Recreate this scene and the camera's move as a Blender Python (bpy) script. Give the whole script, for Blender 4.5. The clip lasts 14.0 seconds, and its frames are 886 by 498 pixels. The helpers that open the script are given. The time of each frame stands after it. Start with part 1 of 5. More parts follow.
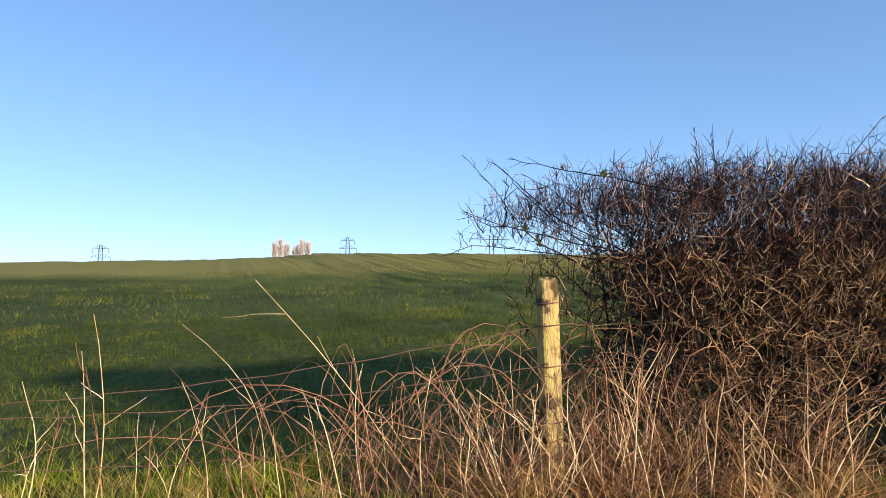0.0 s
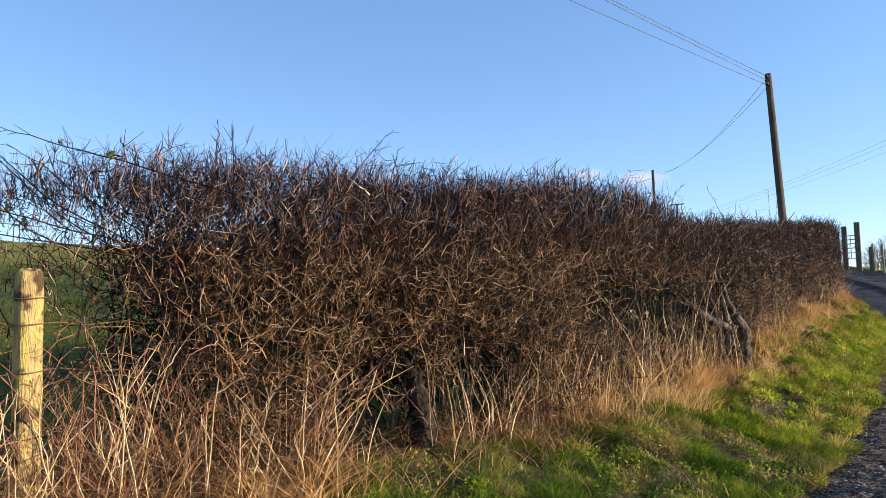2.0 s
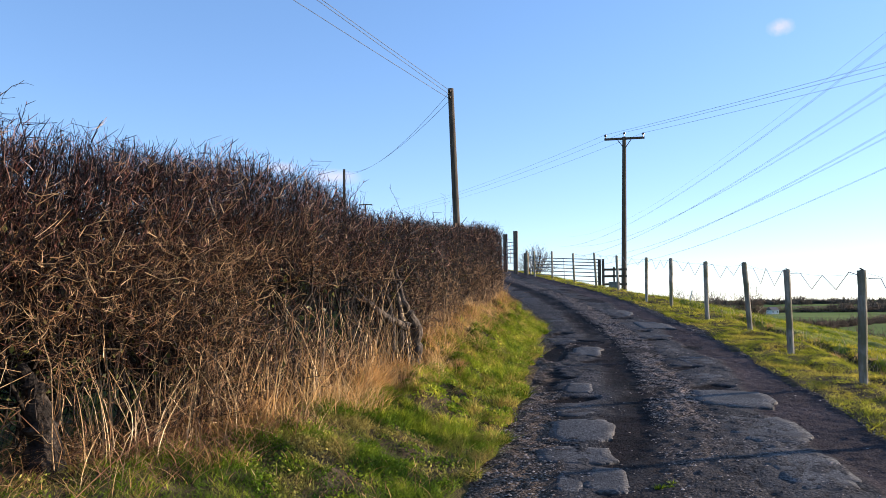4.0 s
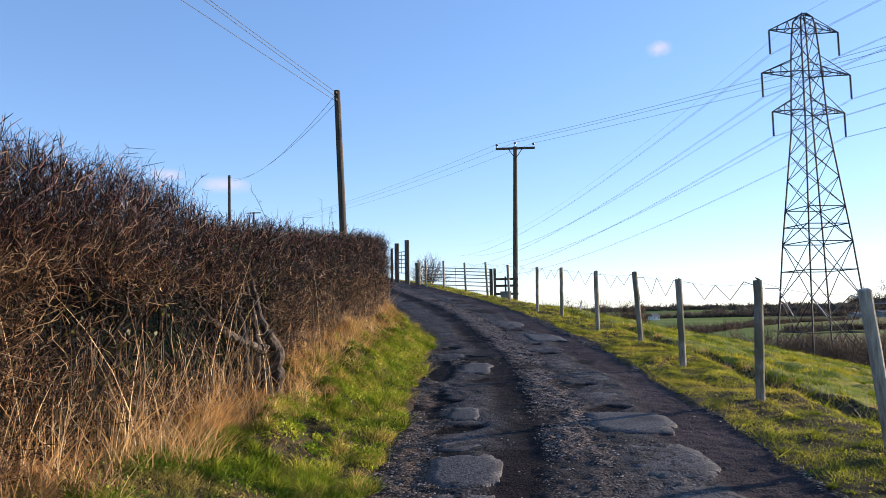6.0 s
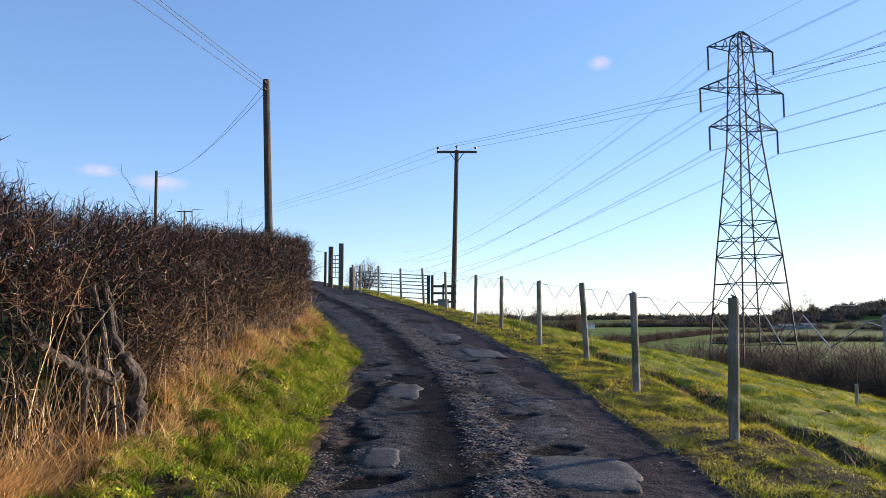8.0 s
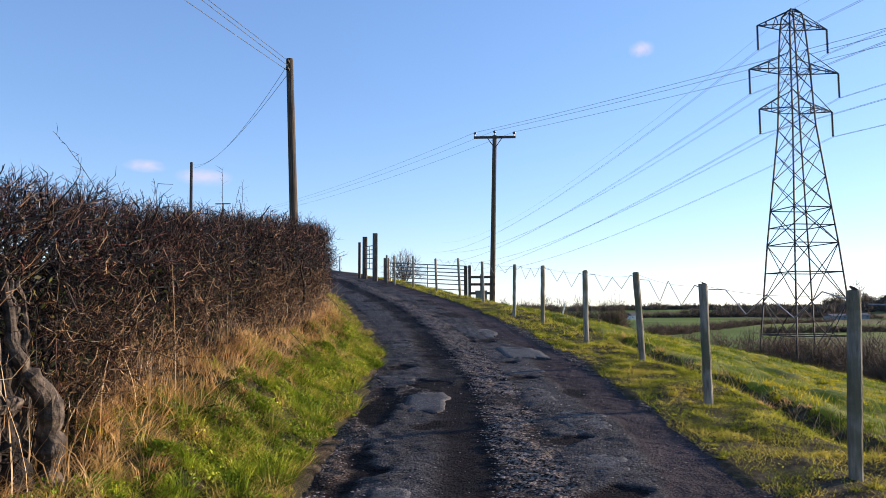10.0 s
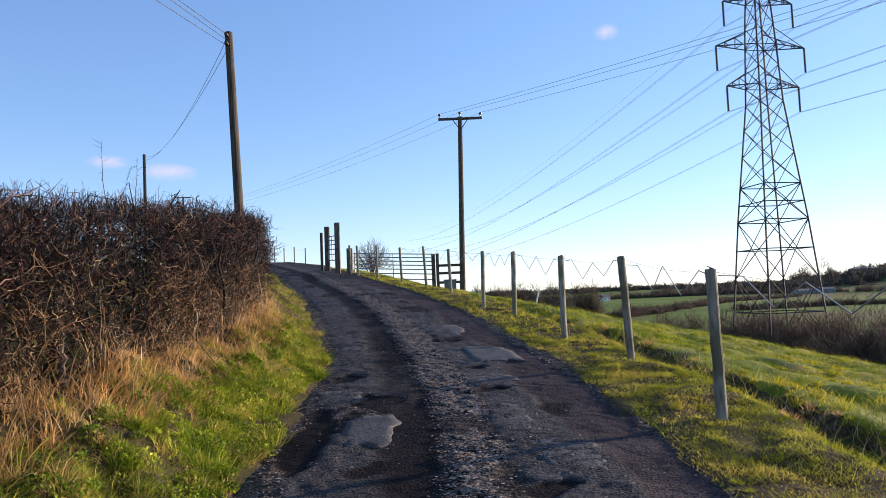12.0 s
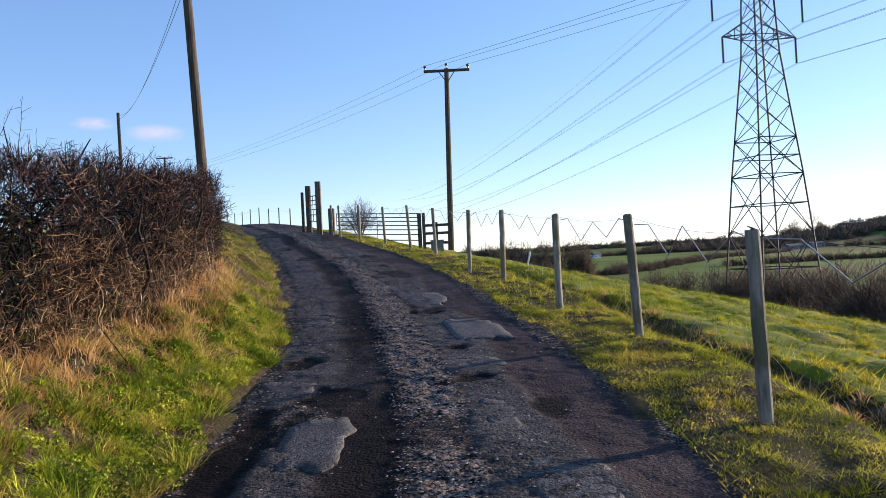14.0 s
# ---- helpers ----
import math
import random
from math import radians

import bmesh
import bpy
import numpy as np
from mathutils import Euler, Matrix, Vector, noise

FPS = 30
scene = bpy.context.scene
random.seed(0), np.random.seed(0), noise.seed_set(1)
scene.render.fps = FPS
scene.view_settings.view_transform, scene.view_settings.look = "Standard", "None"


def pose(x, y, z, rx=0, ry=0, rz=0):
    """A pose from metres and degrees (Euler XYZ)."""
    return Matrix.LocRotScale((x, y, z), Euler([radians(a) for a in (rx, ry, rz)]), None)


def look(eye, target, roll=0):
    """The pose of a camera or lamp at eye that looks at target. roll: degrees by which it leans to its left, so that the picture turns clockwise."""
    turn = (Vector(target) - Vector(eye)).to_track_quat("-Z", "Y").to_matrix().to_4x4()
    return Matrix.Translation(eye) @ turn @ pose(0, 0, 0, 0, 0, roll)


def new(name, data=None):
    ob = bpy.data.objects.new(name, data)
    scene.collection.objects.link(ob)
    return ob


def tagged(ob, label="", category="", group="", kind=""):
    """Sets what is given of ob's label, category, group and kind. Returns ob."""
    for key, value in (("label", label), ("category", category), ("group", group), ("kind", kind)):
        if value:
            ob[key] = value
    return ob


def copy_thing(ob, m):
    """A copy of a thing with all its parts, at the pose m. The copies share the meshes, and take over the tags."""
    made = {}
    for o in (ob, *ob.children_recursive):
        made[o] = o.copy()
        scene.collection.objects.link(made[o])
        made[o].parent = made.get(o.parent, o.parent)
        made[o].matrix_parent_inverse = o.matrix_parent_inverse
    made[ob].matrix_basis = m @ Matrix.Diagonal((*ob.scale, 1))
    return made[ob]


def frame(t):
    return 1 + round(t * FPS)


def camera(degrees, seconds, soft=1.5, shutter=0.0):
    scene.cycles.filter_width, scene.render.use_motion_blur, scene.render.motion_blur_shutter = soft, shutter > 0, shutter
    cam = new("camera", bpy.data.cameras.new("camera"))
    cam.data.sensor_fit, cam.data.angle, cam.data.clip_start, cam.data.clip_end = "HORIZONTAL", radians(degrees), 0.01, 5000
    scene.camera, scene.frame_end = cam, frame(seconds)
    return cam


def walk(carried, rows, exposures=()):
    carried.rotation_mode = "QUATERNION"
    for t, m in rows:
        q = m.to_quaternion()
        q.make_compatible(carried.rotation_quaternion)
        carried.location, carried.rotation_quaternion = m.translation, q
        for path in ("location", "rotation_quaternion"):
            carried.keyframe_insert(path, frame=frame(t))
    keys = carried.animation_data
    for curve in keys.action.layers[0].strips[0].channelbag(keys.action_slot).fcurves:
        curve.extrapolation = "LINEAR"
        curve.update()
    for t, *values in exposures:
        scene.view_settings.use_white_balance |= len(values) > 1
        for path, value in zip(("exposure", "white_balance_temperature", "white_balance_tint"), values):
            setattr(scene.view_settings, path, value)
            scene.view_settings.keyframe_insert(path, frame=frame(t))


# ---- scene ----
cam = camera(62.5, 14.0, soft=0.75)
PATH = [
    (0, (0.0, 1.669, 1.392), (-1.881, 2.317, 1.597), -0.6),
    (0.5, (0.031, 1.718, 1.379), (-1.752, 2.6, 1.59), -0.6),
    (1, (0.045, 1.794, 1.375), (-1.593, 2.922, 1.582), -0.8),
    (1.5, (0.046, 1.853, 1.374), (-1.393, 3.229, 1.568), -0.9),
    (2, (-0.013, 1.94, 1.392), (-1.206, 3.536, 1.571), -1.0),
    (2.5, (-0.025, 2.001, 1.401), (-0.96, 3.761, 1.568), -0.7),
    (3, (-0.053, 2.059, 1.402), (-0.767, 3.92, 1.564), -0.4),
    (3.5, (-0.088, 2.144, 1.399), (-0.64, 4.06, 1.556), -0.2),
    (4, (-0.081, 2.338, 1.402), (-0.521, 4.283, 1.558), -0.2),
    (4.2, (-0.098, 2.427, 1.402), (-0.496, 4.381, 1.563), -0.2),
    (6.3, (-0.028, 3.549, 1.481), (-0.152, 5.536, 1.664), -0.8),
    (6.5, (-0.037, 3.677, 1.483), (-0.14, 5.666, 1.671), -0.6),
    (7, (-0.066, 4.046, 1.531), (-0.127, 6.035, 1.728), -0.3),
    (7.5, (-0.024, 4.401, 1.528), (-0.032, 6.392, 1.726), -0.1),
    (7.7, (0.007, 4.565, 1.554), (0.016, 6.555, 1.751), 0.0),
    (9.8, (0.175, 6.218, 1.655), (0.102, 8.21, 1.821), -0.4),
    (10, (0.171, 6.339, 1.661), (0.069, 8.33, 1.83), -0.2),
    (10.5, (0.238, 6.733, 1.682), (0.098, 8.72, 1.86), -0.9),
    (11, (0.26, 7.152, 1.723), (0.127, 9.139, 1.902), -1.3),
    (11.5, (0.294, 7.581, 1.765), (0.203, 9.573, 1.928), -1.9),
    (12, (0.35, 8.041, 1.782), (0.324, 10.036, 1.916), -2.2),
    (12.5, (0.351, 8.42, 1.818), (0.377, 10.417, 1.916), -2.5),
    (13, (0.398, 8.832, 1.858), (0.435, 10.831, 1.925), -3.0),
    (13.5, (0.483, 9.207, 1.881), (0.503, 11.206, 1.922), -3.1),
    (14, (0.521, 9.52, 1.87), (0.514, 11.52, 1.891), -2.9),
]
walk(cam, [(t, look(eye, target, roll)) for t, eye, target, roll in PATH], exposures=((0, 0.88, 6000, 14), (1.5, 0.97, 6050, 14), (3.0, 1.10, 6050, 15), (4.2, 1.04, 6000, 17), (6.5, 0.92, 6000, 18), (7.5, 0.88, 6050, 18), (11, 0.88, 6050, 19), (14, 0.90, 6050, 19)))

# ---- world, sun, exposure ----
SUN_AZ, SUN_EL = 63.0, 9.8
world = bpy.data.worlds.new("sky_world")
scene.world = world
world.use_nodes = True
wn = world.node_tree.nodes
sky = wn.new("ShaderNodeTexSky")
sky.sky_type = "NISHITA"
sky.sun_disc = False
sky.sun_elevation, sky.sun_rotation = radians(SUN_EL + 18.2), radians(SUN_AZ)
sky.air_density, sky.dust_density, sky.ozone_density, sky.altitude = 0.95, 0.12, 3.6, 50
wn["Background"].inputs[1].default_value = 0.153
haze = wn.new("ShaderNodeGamma")
haze.inputs[1].default_value = .74
tone = wn.new("ShaderNodeHueSaturation")
tone.inputs["Saturation"].default_value = 1.17
world.node_tree.links.new(sky.outputs[0], haze.inputs[0])
world.node_tree.links.new(haze.outputs[0], tone.inputs["Color"])
world.node_tree.links.new(tone.outputs[0], wn["Background"].inputs[0])
sun_data = bpy.data.lights.new("sun", "SUN")
sun_data.energy, sun_data.angle, sun_data.color = 5.0, radians(1.2), (1.0, 0.82, 0.58)
sun = new("sun", sun_data)
sun.matrix_world = pose(0, 0, 60, 90 - SUN_EL, 0, 180 - SUN_AZ)


# ---- materials ----
def material(name, stops, scale=8.0, detail=6.0, rough=0.85, bump=0.0, bump_scale=60.0, island=0.0, metal=0.0,
             second=None, second_scale=1.0, second_at=(0.45, 0.6), rand=0.0, stretch=(1, 1, 1), spec=0.5, translucent=0.0):
    """Noise between colour stops, a second colour in large patches, fine bump, and a shade that differs from piece to piece."""
    m = bpy.data.materials.new(name)
    m.use_nodes = True
    nt = m.node_tree
    n, link = nt.nodes, nt.links.new
    bsdf = n["Principled BSDF"]
    bsdf.inputs["Roughness"].default_value = rough
    bsdf.inputs["Metallic"].default_value = metal
    bsdf.inputs["Specular IOR Level"].default_value = spec
    tc = n.new("ShaderNodeTexCoord")
    mp = n.new("ShaderNodeMapping")
    mp.inputs["Scale"].default_value = stretch
    link(tc.outputs["Object"], mp.inputs[0])
    tex = n.new("ShaderNodeTexNoise")
    tex.inputs["Scale"].default_value, tex.inputs["Detail"].default_value = scale, detail
    link(mp.outputs[0], tex.inputs["Vector"])
    ramp = n.new("ShaderNodeValToRGB")
    el = ramp.color_ramp.elements
    lo, hi = 0.3, 0.7
    el[0].position, el[0].color = lo, (*stops[0], 1)
    el[1].position, el[1].color = hi, (*stops[-1], 1)
    for i, c in enumerate(stops[1:-1]):
        e = el.new(lo + (hi - lo) * (i + 1) / (len(stops) - 1))
        e.color = (*c, 1)
    link(tex.outputs["Fac"], ramp.inputs[0])
    out = ramp.outputs[0]
    if second:
        t2 = n.new("ShaderNodeTexNoise")
        t2.inputs["Scale"].default_value, t2.inputs["Detail"].default_value = second_scale, 4
        link(tc.outputs["Object"], t2.inputs["Vector"])
        mr = n.new("ShaderNodeMapRange")
        mr.inputs[1].default_value, mr.inputs[2].default_value = second_at
        link(t2.outputs["Fac"], mr.inputs[0])
        mx = n.new("ShaderNodeMixRGB")
        mx.inputs[2].default_value = (*second, 1)
        link(mr.outputs[0], mx.inputs[0])
        link(out, mx.inputs[1])
        out = mx.outputs[0]
    if island or rand:
        src = n.new("ShaderNodeNewGeometry").outputs["Random Per Island"] if island else n.new("ShaderNodeObjectInfo").outputs["Random"]
        k = island or rand
        mr = n.new("ShaderNodeMapRange")
        mr.inputs[3].default_value, mr.inputs[4].default_value = 1 - k, 1 + k
        link(src, mr.inputs[0])
        hsv = n.new("ShaderNodeHueSaturation")
        link(mr.outputs[0], hsv.inputs["Value"])
        link(out, hsv.inputs["Color"])
        out = hsv.outputs[0]
    link(out, bsdf.inputs["Base Color"])
    if bump:
        t3 = n.new("ShaderNodeTexNoise")
        t3.inputs["Scale"].default_value, t3.inputs["Detail"].default_value = bump_scale, 5
        link(mp.outputs[0], t3.inputs["Vector"])
        bp = n.new("ShaderNodeBump")
        bp.inputs["Strength"].default_value, bp.inputs["Distance"].default_value = bump, 0.02
        link(t3.outputs["Fac"], bp.inputs["Height"])
        link(bp.outputs[0], bsdf.inputs["Normal"])
    if translucent:
        tr = n.new("ShaderNodeBsdfTranslucent")
        link(out, tr.inputs[0])
        mix = n.new("ShaderNodeMixShader")
        mix.inputs[0].default_value = translucent
        link(bsdf.outputs[0], mix.inputs[1])
        link(tr.outputs[0], mix.inputs[2])
        link(mix.outputs[0], n["Material Output"].inputs[0])
    return m


M_SOIL = material("bank_earth", [(.020, .014, .009), (.065, .047, .029), (.13, .096, .06)], 9, 8, .95, .9, 45, second=(.06, .05, .022), second_scale=1.4, spec=.06)
M_STONE = material("gravel_stone", [(.10, .08, .065), (.39, .31, .25)], 20, 3, .85, island=.7, spec=.3)
M_POPLAR = material("pale_poplar_twig", [(.48, .40, .34), (.66, .56, .50)], .5, 3, .85, island=.3, spec=.1)
M_BARK = material("hedge_bark", [(.008, .0065, .006), (.026, .020, .016), (.075, .058, .045)], 14, 8, .9, .9, 60, spec=.2)
M_STRAW = material("dry_grass", [(.24, .125, .045), (.54, .32, .12), (.74, .52, .25)], 2, 3, .7, island=.5, spec=.2, translucent=.42)
M_STALK = material("dead_stalk", [(.32, .18, .08), (.60, .41, .20), (.78, .62, .40)], 9, 4, .7, island=.5, spec=.3)
M_BRAMBLE = material("bramble_stem", [(.08, .035, .018), (.25, .115, .055), (.40, .22, .11)], 7, 4, .6, island=.5, spec=.3)
M_GRASS = material("green_grass", [(.024, .052, .004), (.175, .23, .013), (.60, .55, .06)], 5.0, 8, .75, island=.65, second=(.46, .34, .09), second_scale=2.0, second_at=(.46, .58), spec=.08, translucent=.3)
M_VERGE = material("lush_verge_grass", [(.022, .055, .006), (.115, .185, .012), (.36, .39, .035)], 4.5, 7, .7, island=.55, second=(.32, .26, .07), second_scale=2.4, second_at=(.54, .66), spec=.08, translucent=.28)
M_LIME = material("fresh_grass_tuft", [(.05, .10, .007), (.23, .30, .016), (.60, .57, .065)], 4.0, 6, .65, island=.5, spec=.12, translucent=.35)
M_CROP = material("winter_crop", [(.014, .026, .004), (.072, .092, .010), (.26, .235, .030)], .35, 6, .65, island=.5, spec=.08, translucent=.3)
M_RGRASS = material("grazed_grass", [(.055, .080, .010), (.285, .30, .024), (.63, .54, .08)], 2.6, 7, .7, island=.6, second=(.48, .39, .06), second_scale=1.1, second_at=(.49, .63), spec=.06, translucent=.42)
M_PGRASS = material("pasture_grass", [(.035, .06, .006), (.19, .235, .016), (.52, .48, .05)], 1.6, 7, .8, island=.5, second=(.52, .42, .04), second_scale=.8, second_at=(.50, .64), spec=.0, translucent=.35)
M_LEAF = material("bramble_leaf", [(.022, .030, .009), (.075, .085, .016), (.18, .15, .04)], 6, 3, .5, island=.6, spec=.3, translucent=.2)
M_POST = material("weathered_fence_wood", [(.20, .17, .13), (.34, .30, .24), (.46, .41, .33)], 9, 8, .9, .7, 40, rand=.2, stretch=(4, 4, .5), second=(.20, .18, .11), second_scale=3, spec=.2)
M_LICHEN = material("lichened_post_wood", [(.26, .17, .07), (.50, .36, .15), (.52, .42, .09)], 7, 8, .9, .9, 40, stretch=(5, 5, .5), second=(.10, .065, .035), second_scale=11, second_at=(.50, .60), spec=.15)
M_POLE = material("tarred_pole_wood", [(.035, .026, .02), (.085, .065, .048), (.13, .11, .08)], 6, 8, .85, .5, 40, stretch=(5, 5, .3), spec=.25)
M_STEEL = material("dull_galvanised_steel", [(.035, .034, .036), (.07, .068, .07)], 2, 4, .75, metal=.2, spec=.2)
# Gate post timber, darkened in its colour as seen from the unlit side.
M_GATE_SHADE = material("shaded_gate_timber", [(.06, .046, .036), (.12, .095, .072), (.19, .155, .12)], 8, 8, .9, .6, 40, rand=.2, stretch=(4, 4, .5), spec=.15)
M_GATE = material("galvanised_gate", [(.20, .21, .22), (.32, .33, .34)], 8, 5, .5, metal=.7)
M_WIRE = material("line_wire", [(.03, .03, .032), (.06, .06, .06)], 3, 2, .5, metal=.5)
M_RUST = material("rusty_wire", [(.10, .05, .03), (.20, .11, .07)], 30, 3, .8, metal=.3)
M_INSUL = material("brown_insulator", [(.03, .02, .018), (.06, .04, .035)], 10, 2, .25)
M_ROPE = material("white_fence_rope", [(.26, .25, .25), (.40, .39, .38)], 40, 3, .7)
M_BUSH = material("scrub_twig", [(.045, .031, .023), (.11, .078, .056), (.20, .145, .10)], .5, 4, .85, island=.4, spec=.1)
# Woodland lightened in its base colour to stand for haze.
M_FARWOOD = material("far_woodland", [(.06, .058, .046), (.105, .09, .072), (.14, .115, .09)], .12, 6, .95, island=.35, spec=.05)
M_WALLWHITE = material("white_limewash", [(.60, .58, .54), (.75, .73, .69)], .8, 4, .9)
M_SLATE = material("slate_roof", [(.07, .07, .08), (.13, .125, .13)], 1.2, 4, .8)
M_SHED = material("grey_shed_sheeting", [(.16, .18, .18), (.26, .28, .28)], .5, 4, .7)
M_BOX = material("blue_grey_trough", [(.09, .105, .105), (.15, .165, .165)], 6, 4, .6)


def twig_material(name, dark, mid, pale, shares):
    """Bark that differs from twig to twig: near-black, red-brown growth and pale ones."""
    m = bpy.data.materials.new(name)
    m.use_nodes = True
    n, link = m.node_tree.nodes, m.node_tree.links.new
    bsdf = n["Principled BSDF"]
    bsdf.inputs["Roughness"].default_value = .55
    bsdf.inputs["Specular IOR Level"].default_value = .22
    ramp = n.new("ShaderNodeValToRGB")
    el = ramp.color_ramp.elements
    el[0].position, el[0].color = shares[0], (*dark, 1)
    el[1].position, el[1].color = 1.0, (*pale, 1)
    e = el.new(shares[1])
    e.color = (*mid, 1)
    e = el.new(shares[2])
    e.color = (mid[0] * .5 + pale[0] * .5, mid[1] * .5 + pale[1] * .5, mid[2] * .5 + pale[2] * .5, 1)
    link(n.new("ShaderNodeNewGeometry").outputs["Random Per Island"], ramp.inputs[0])
    tc, t = n.new("ShaderNodeTexCoord"), n.new("ShaderNodeTexNoise")
    t.inputs["Scale"].default_value, t.inputs["Detail"].default_value = 12, 4
    link(tc.outputs["Object"], t.inputs["Vector"])
    mr = n.new("ShaderNodeMapRange")
    mr.inputs[1].default_value, mr.inputs[2].default_value, mr.inputs[3].default_value, mr.inputs[4].default_value = .35, .65, .45, 1.4
    link(t.outputs["Fac"], mr.inputs[0])
    hsv = n.new("ShaderNodeHueSaturation")
    link(mr.outputs[0], hsv.inputs["Value"])
    link(ramp.outputs[0], hsv.inputs["Color"])
    link(hsv.outputs[0], bsdf.inputs["Base Color"])
    return m


# The near-black share paints the shaded gaps, the pale share the sun glints.
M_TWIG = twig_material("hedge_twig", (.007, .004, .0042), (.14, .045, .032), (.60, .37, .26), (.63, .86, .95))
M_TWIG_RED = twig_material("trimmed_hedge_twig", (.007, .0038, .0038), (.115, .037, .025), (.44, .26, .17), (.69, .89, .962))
M_TWIG_LOW = twig_material("hedge_foot_shoot", (.013, .007, .005), (.26, .13, .055), (.70, .49, .26), (.44, .66, .90))
# Inner twigs take a blackened copy of the bark, shade put into the colour.
M_TWIG_SHADE = twig_material("inner_twig_shade", (.004, .003, .0028), (.014, .0095, .008), (.06, .042, .03), (.55, .85, .97))

# ---- geometry helpers ----
rng = np.random.default_rng(7)


def mesh_np(name, V, F, smooth=False):
    """A mesh from arrays of vertices and of equal-sided faces."""
    V, F = np.asarray(V, dtype=np.float32).reshape(-1, 3), np.asarray(F, dtype=np.int32)
    me = bpy.data.meshes.new(name)
    k = F.shape[1]
    me.vertices.add(len(V))
    me.vertices.foreach_set("co", V.ravel())
    me.loops.add(F.size)
    me.loops.foreach_set("vertex_index", F.ravel())
    me.polygons.add(len(F))
    me.polygons.foreach_set("loop_start", np.arange(0, F.size, k, dtype=np.int32))
    me.polygons.foreach_set("loop_total", np.full(len(F), k, dtype=np.int32))
    me.update(calc_edges=True)
    me.validate()
    if smooth:
        me.polygons.foreach_set("use_smooth", np.ones(len(F), dtype=bool))
    return me


def part(name, data, mat, parent=None, label=""):
    """Links a mesh (or a bmesh) as one object under a thing."""
    if isinstance(data, bmesh.types.BMesh):
        me = bpy.data.meshes.new(name)
        data.to_mesh(me)
        data.free()
        data = me
    if mat and not data.materials:
        data.materials.append(mat)
    ob = new(name, data)
    ob.parent = parent
    return tagged(ob, label)


def thing(name, label, category, at=(0, 0, 0), group="", kind=""):
    ob = new(name)
    ob.location = at
    return tagged(ob, label, category, group, kind)


def tubes(P, R, n=3):
    """Vertices and quads of tubes: P (N, K, 3) centre lines, R (N, K) radii."""
    P, R = np.asarray(P, float), np.asarray(R, float)
    N, K, _ = P.shape
    T = np.gradient(P, axis=1)
    T /= np.linalg.norm(T, axis=2, keepdims=True) + 1e-9
    ref = np.where(np.abs(T[..., 2:3]) > .9, np.array([1., 0, 0]), np.array([0, 0, 1.]))
    A = np.cross(T, ref)
    A /= np.linalg.norm(A, axis=2, keepdims=True) + 1e-9
    B = np.cross(T, A)
    th = np.arange(n) * 2 * np.pi / n
    V = P[:, :, None] + R[:, :, None, None] * (np.cos(th)[:, None] * A[:, :, None] + np.sin(th)[:, None] * B[:, :, None])
    i = np.arange(N)[:, None, None] * K * n + np.arange(K - 1)[None, :, None] * n
    j, j2 = np.arange(n), (np.arange(n) + 1) % n
    F = np.stack([i + j, i + j2, i + n + j2, i + n + j], -1).reshape(-1, 4)
    return V.reshape(-1, 3), F


def rod(points, radius, n=8, cap=True):
    """A mesh of one tube along points, with closed ends."""
    P = np.array(points, float)[None]
    K = P.shape[1]
    R = np.broadcast_to(np.asarray(radius, float), (1, K))
    V, F = tubes(P, R, n)
    bm = bmesh.new()
    vs = [bm.verts.new(v) for v in V]
    for f in F:
        bm.faces.new([vs[i] for i in f])
    if cap:
        bm.faces.new(vs[:n])
        bm.faces.new(vs[-n:][::-1])
    bmesh.ops.recalc_face_normals(bm, faces=bm.faces)
    return bm


def box(bm, cx, cy, cz, sx, sy, sz, m=None):
    g = bmesh.ops.create_cube(bm, size=1, matrix=(m or Matrix()) @ Matrix.LocRotScale((cx, cy, cz), None, (sx, sy, sz)))
    return g["verts"]


def blades(base, height, width, lean, curl=.5, k=4):
    """Curved flat blades: vertices and quads. lean: horizontal drift of the tip, (N, 2)."""
    N = len(base)
    s = np.linspace(0, 1, k)
    P = np.zeros((N, k, 3))
    P[..., :2] = base[:, None, :2] + lean[:, None, :] * (s[None, :, None] ** 1.7)
    P[..., 2] = base[:, None, 2] + height[:, None] * (s - curl * .35 * s ** 3)[None]
    a = rng.uniform(0, np.pi, N)
    side = np.stack([np.cos(a), np.sin(a), np.zeros(N)], 1)
    W = width[:, None] * (1 - .88 * s ** 1.5)[None]
    V = np.stack([P - side[:, None] * W[..., None], P + side[:, None] * W[..., None]], 2)
    i = np.arange(N)[:, None] * 2 * k + np.arange(k - 1)[None] * 2
    F = np.stack([i, i + 1, i + 3, i + 2], -1).reshape(-1, 4)
    return V.reshape(-1, 3), F


def value_noise(x, y, seed=0):
    """Smooth lattice noise in -1..1, for arrays."""
    xi, yi = np.floor(x).astype(np.int64), np.floor(y).astype(np.int64)
    fx, fy = x - xi, y - yi
    fx, fy = fx * fx * (3 - 2 * fx), fy * fy * (3 - 2 * fy)

    def h(a, b):
        v = np.sin(a * 127.1 + b * 311.7 + seed * 74.7) * 43758.5453
        return (v - np.floor(v)) * 2 - 1
    return (h(xi, yi) * (1 - fx) + h(xi + 1, yi) * fx) * (1 - fy) + (h(xi, yi + 1) * (1 - fx) + h(xi + 1, yi + 1) * fx) * fy


def fbm(x, y, octaves=4, seed=0):
    total, amp = 0, 1.0
    for o in range(octaves):
        total = total + amp * value_noise(x * 2 ** o, y * 2 ** o, seed + o * 17)
        amp *= .5
    return total / 1.9


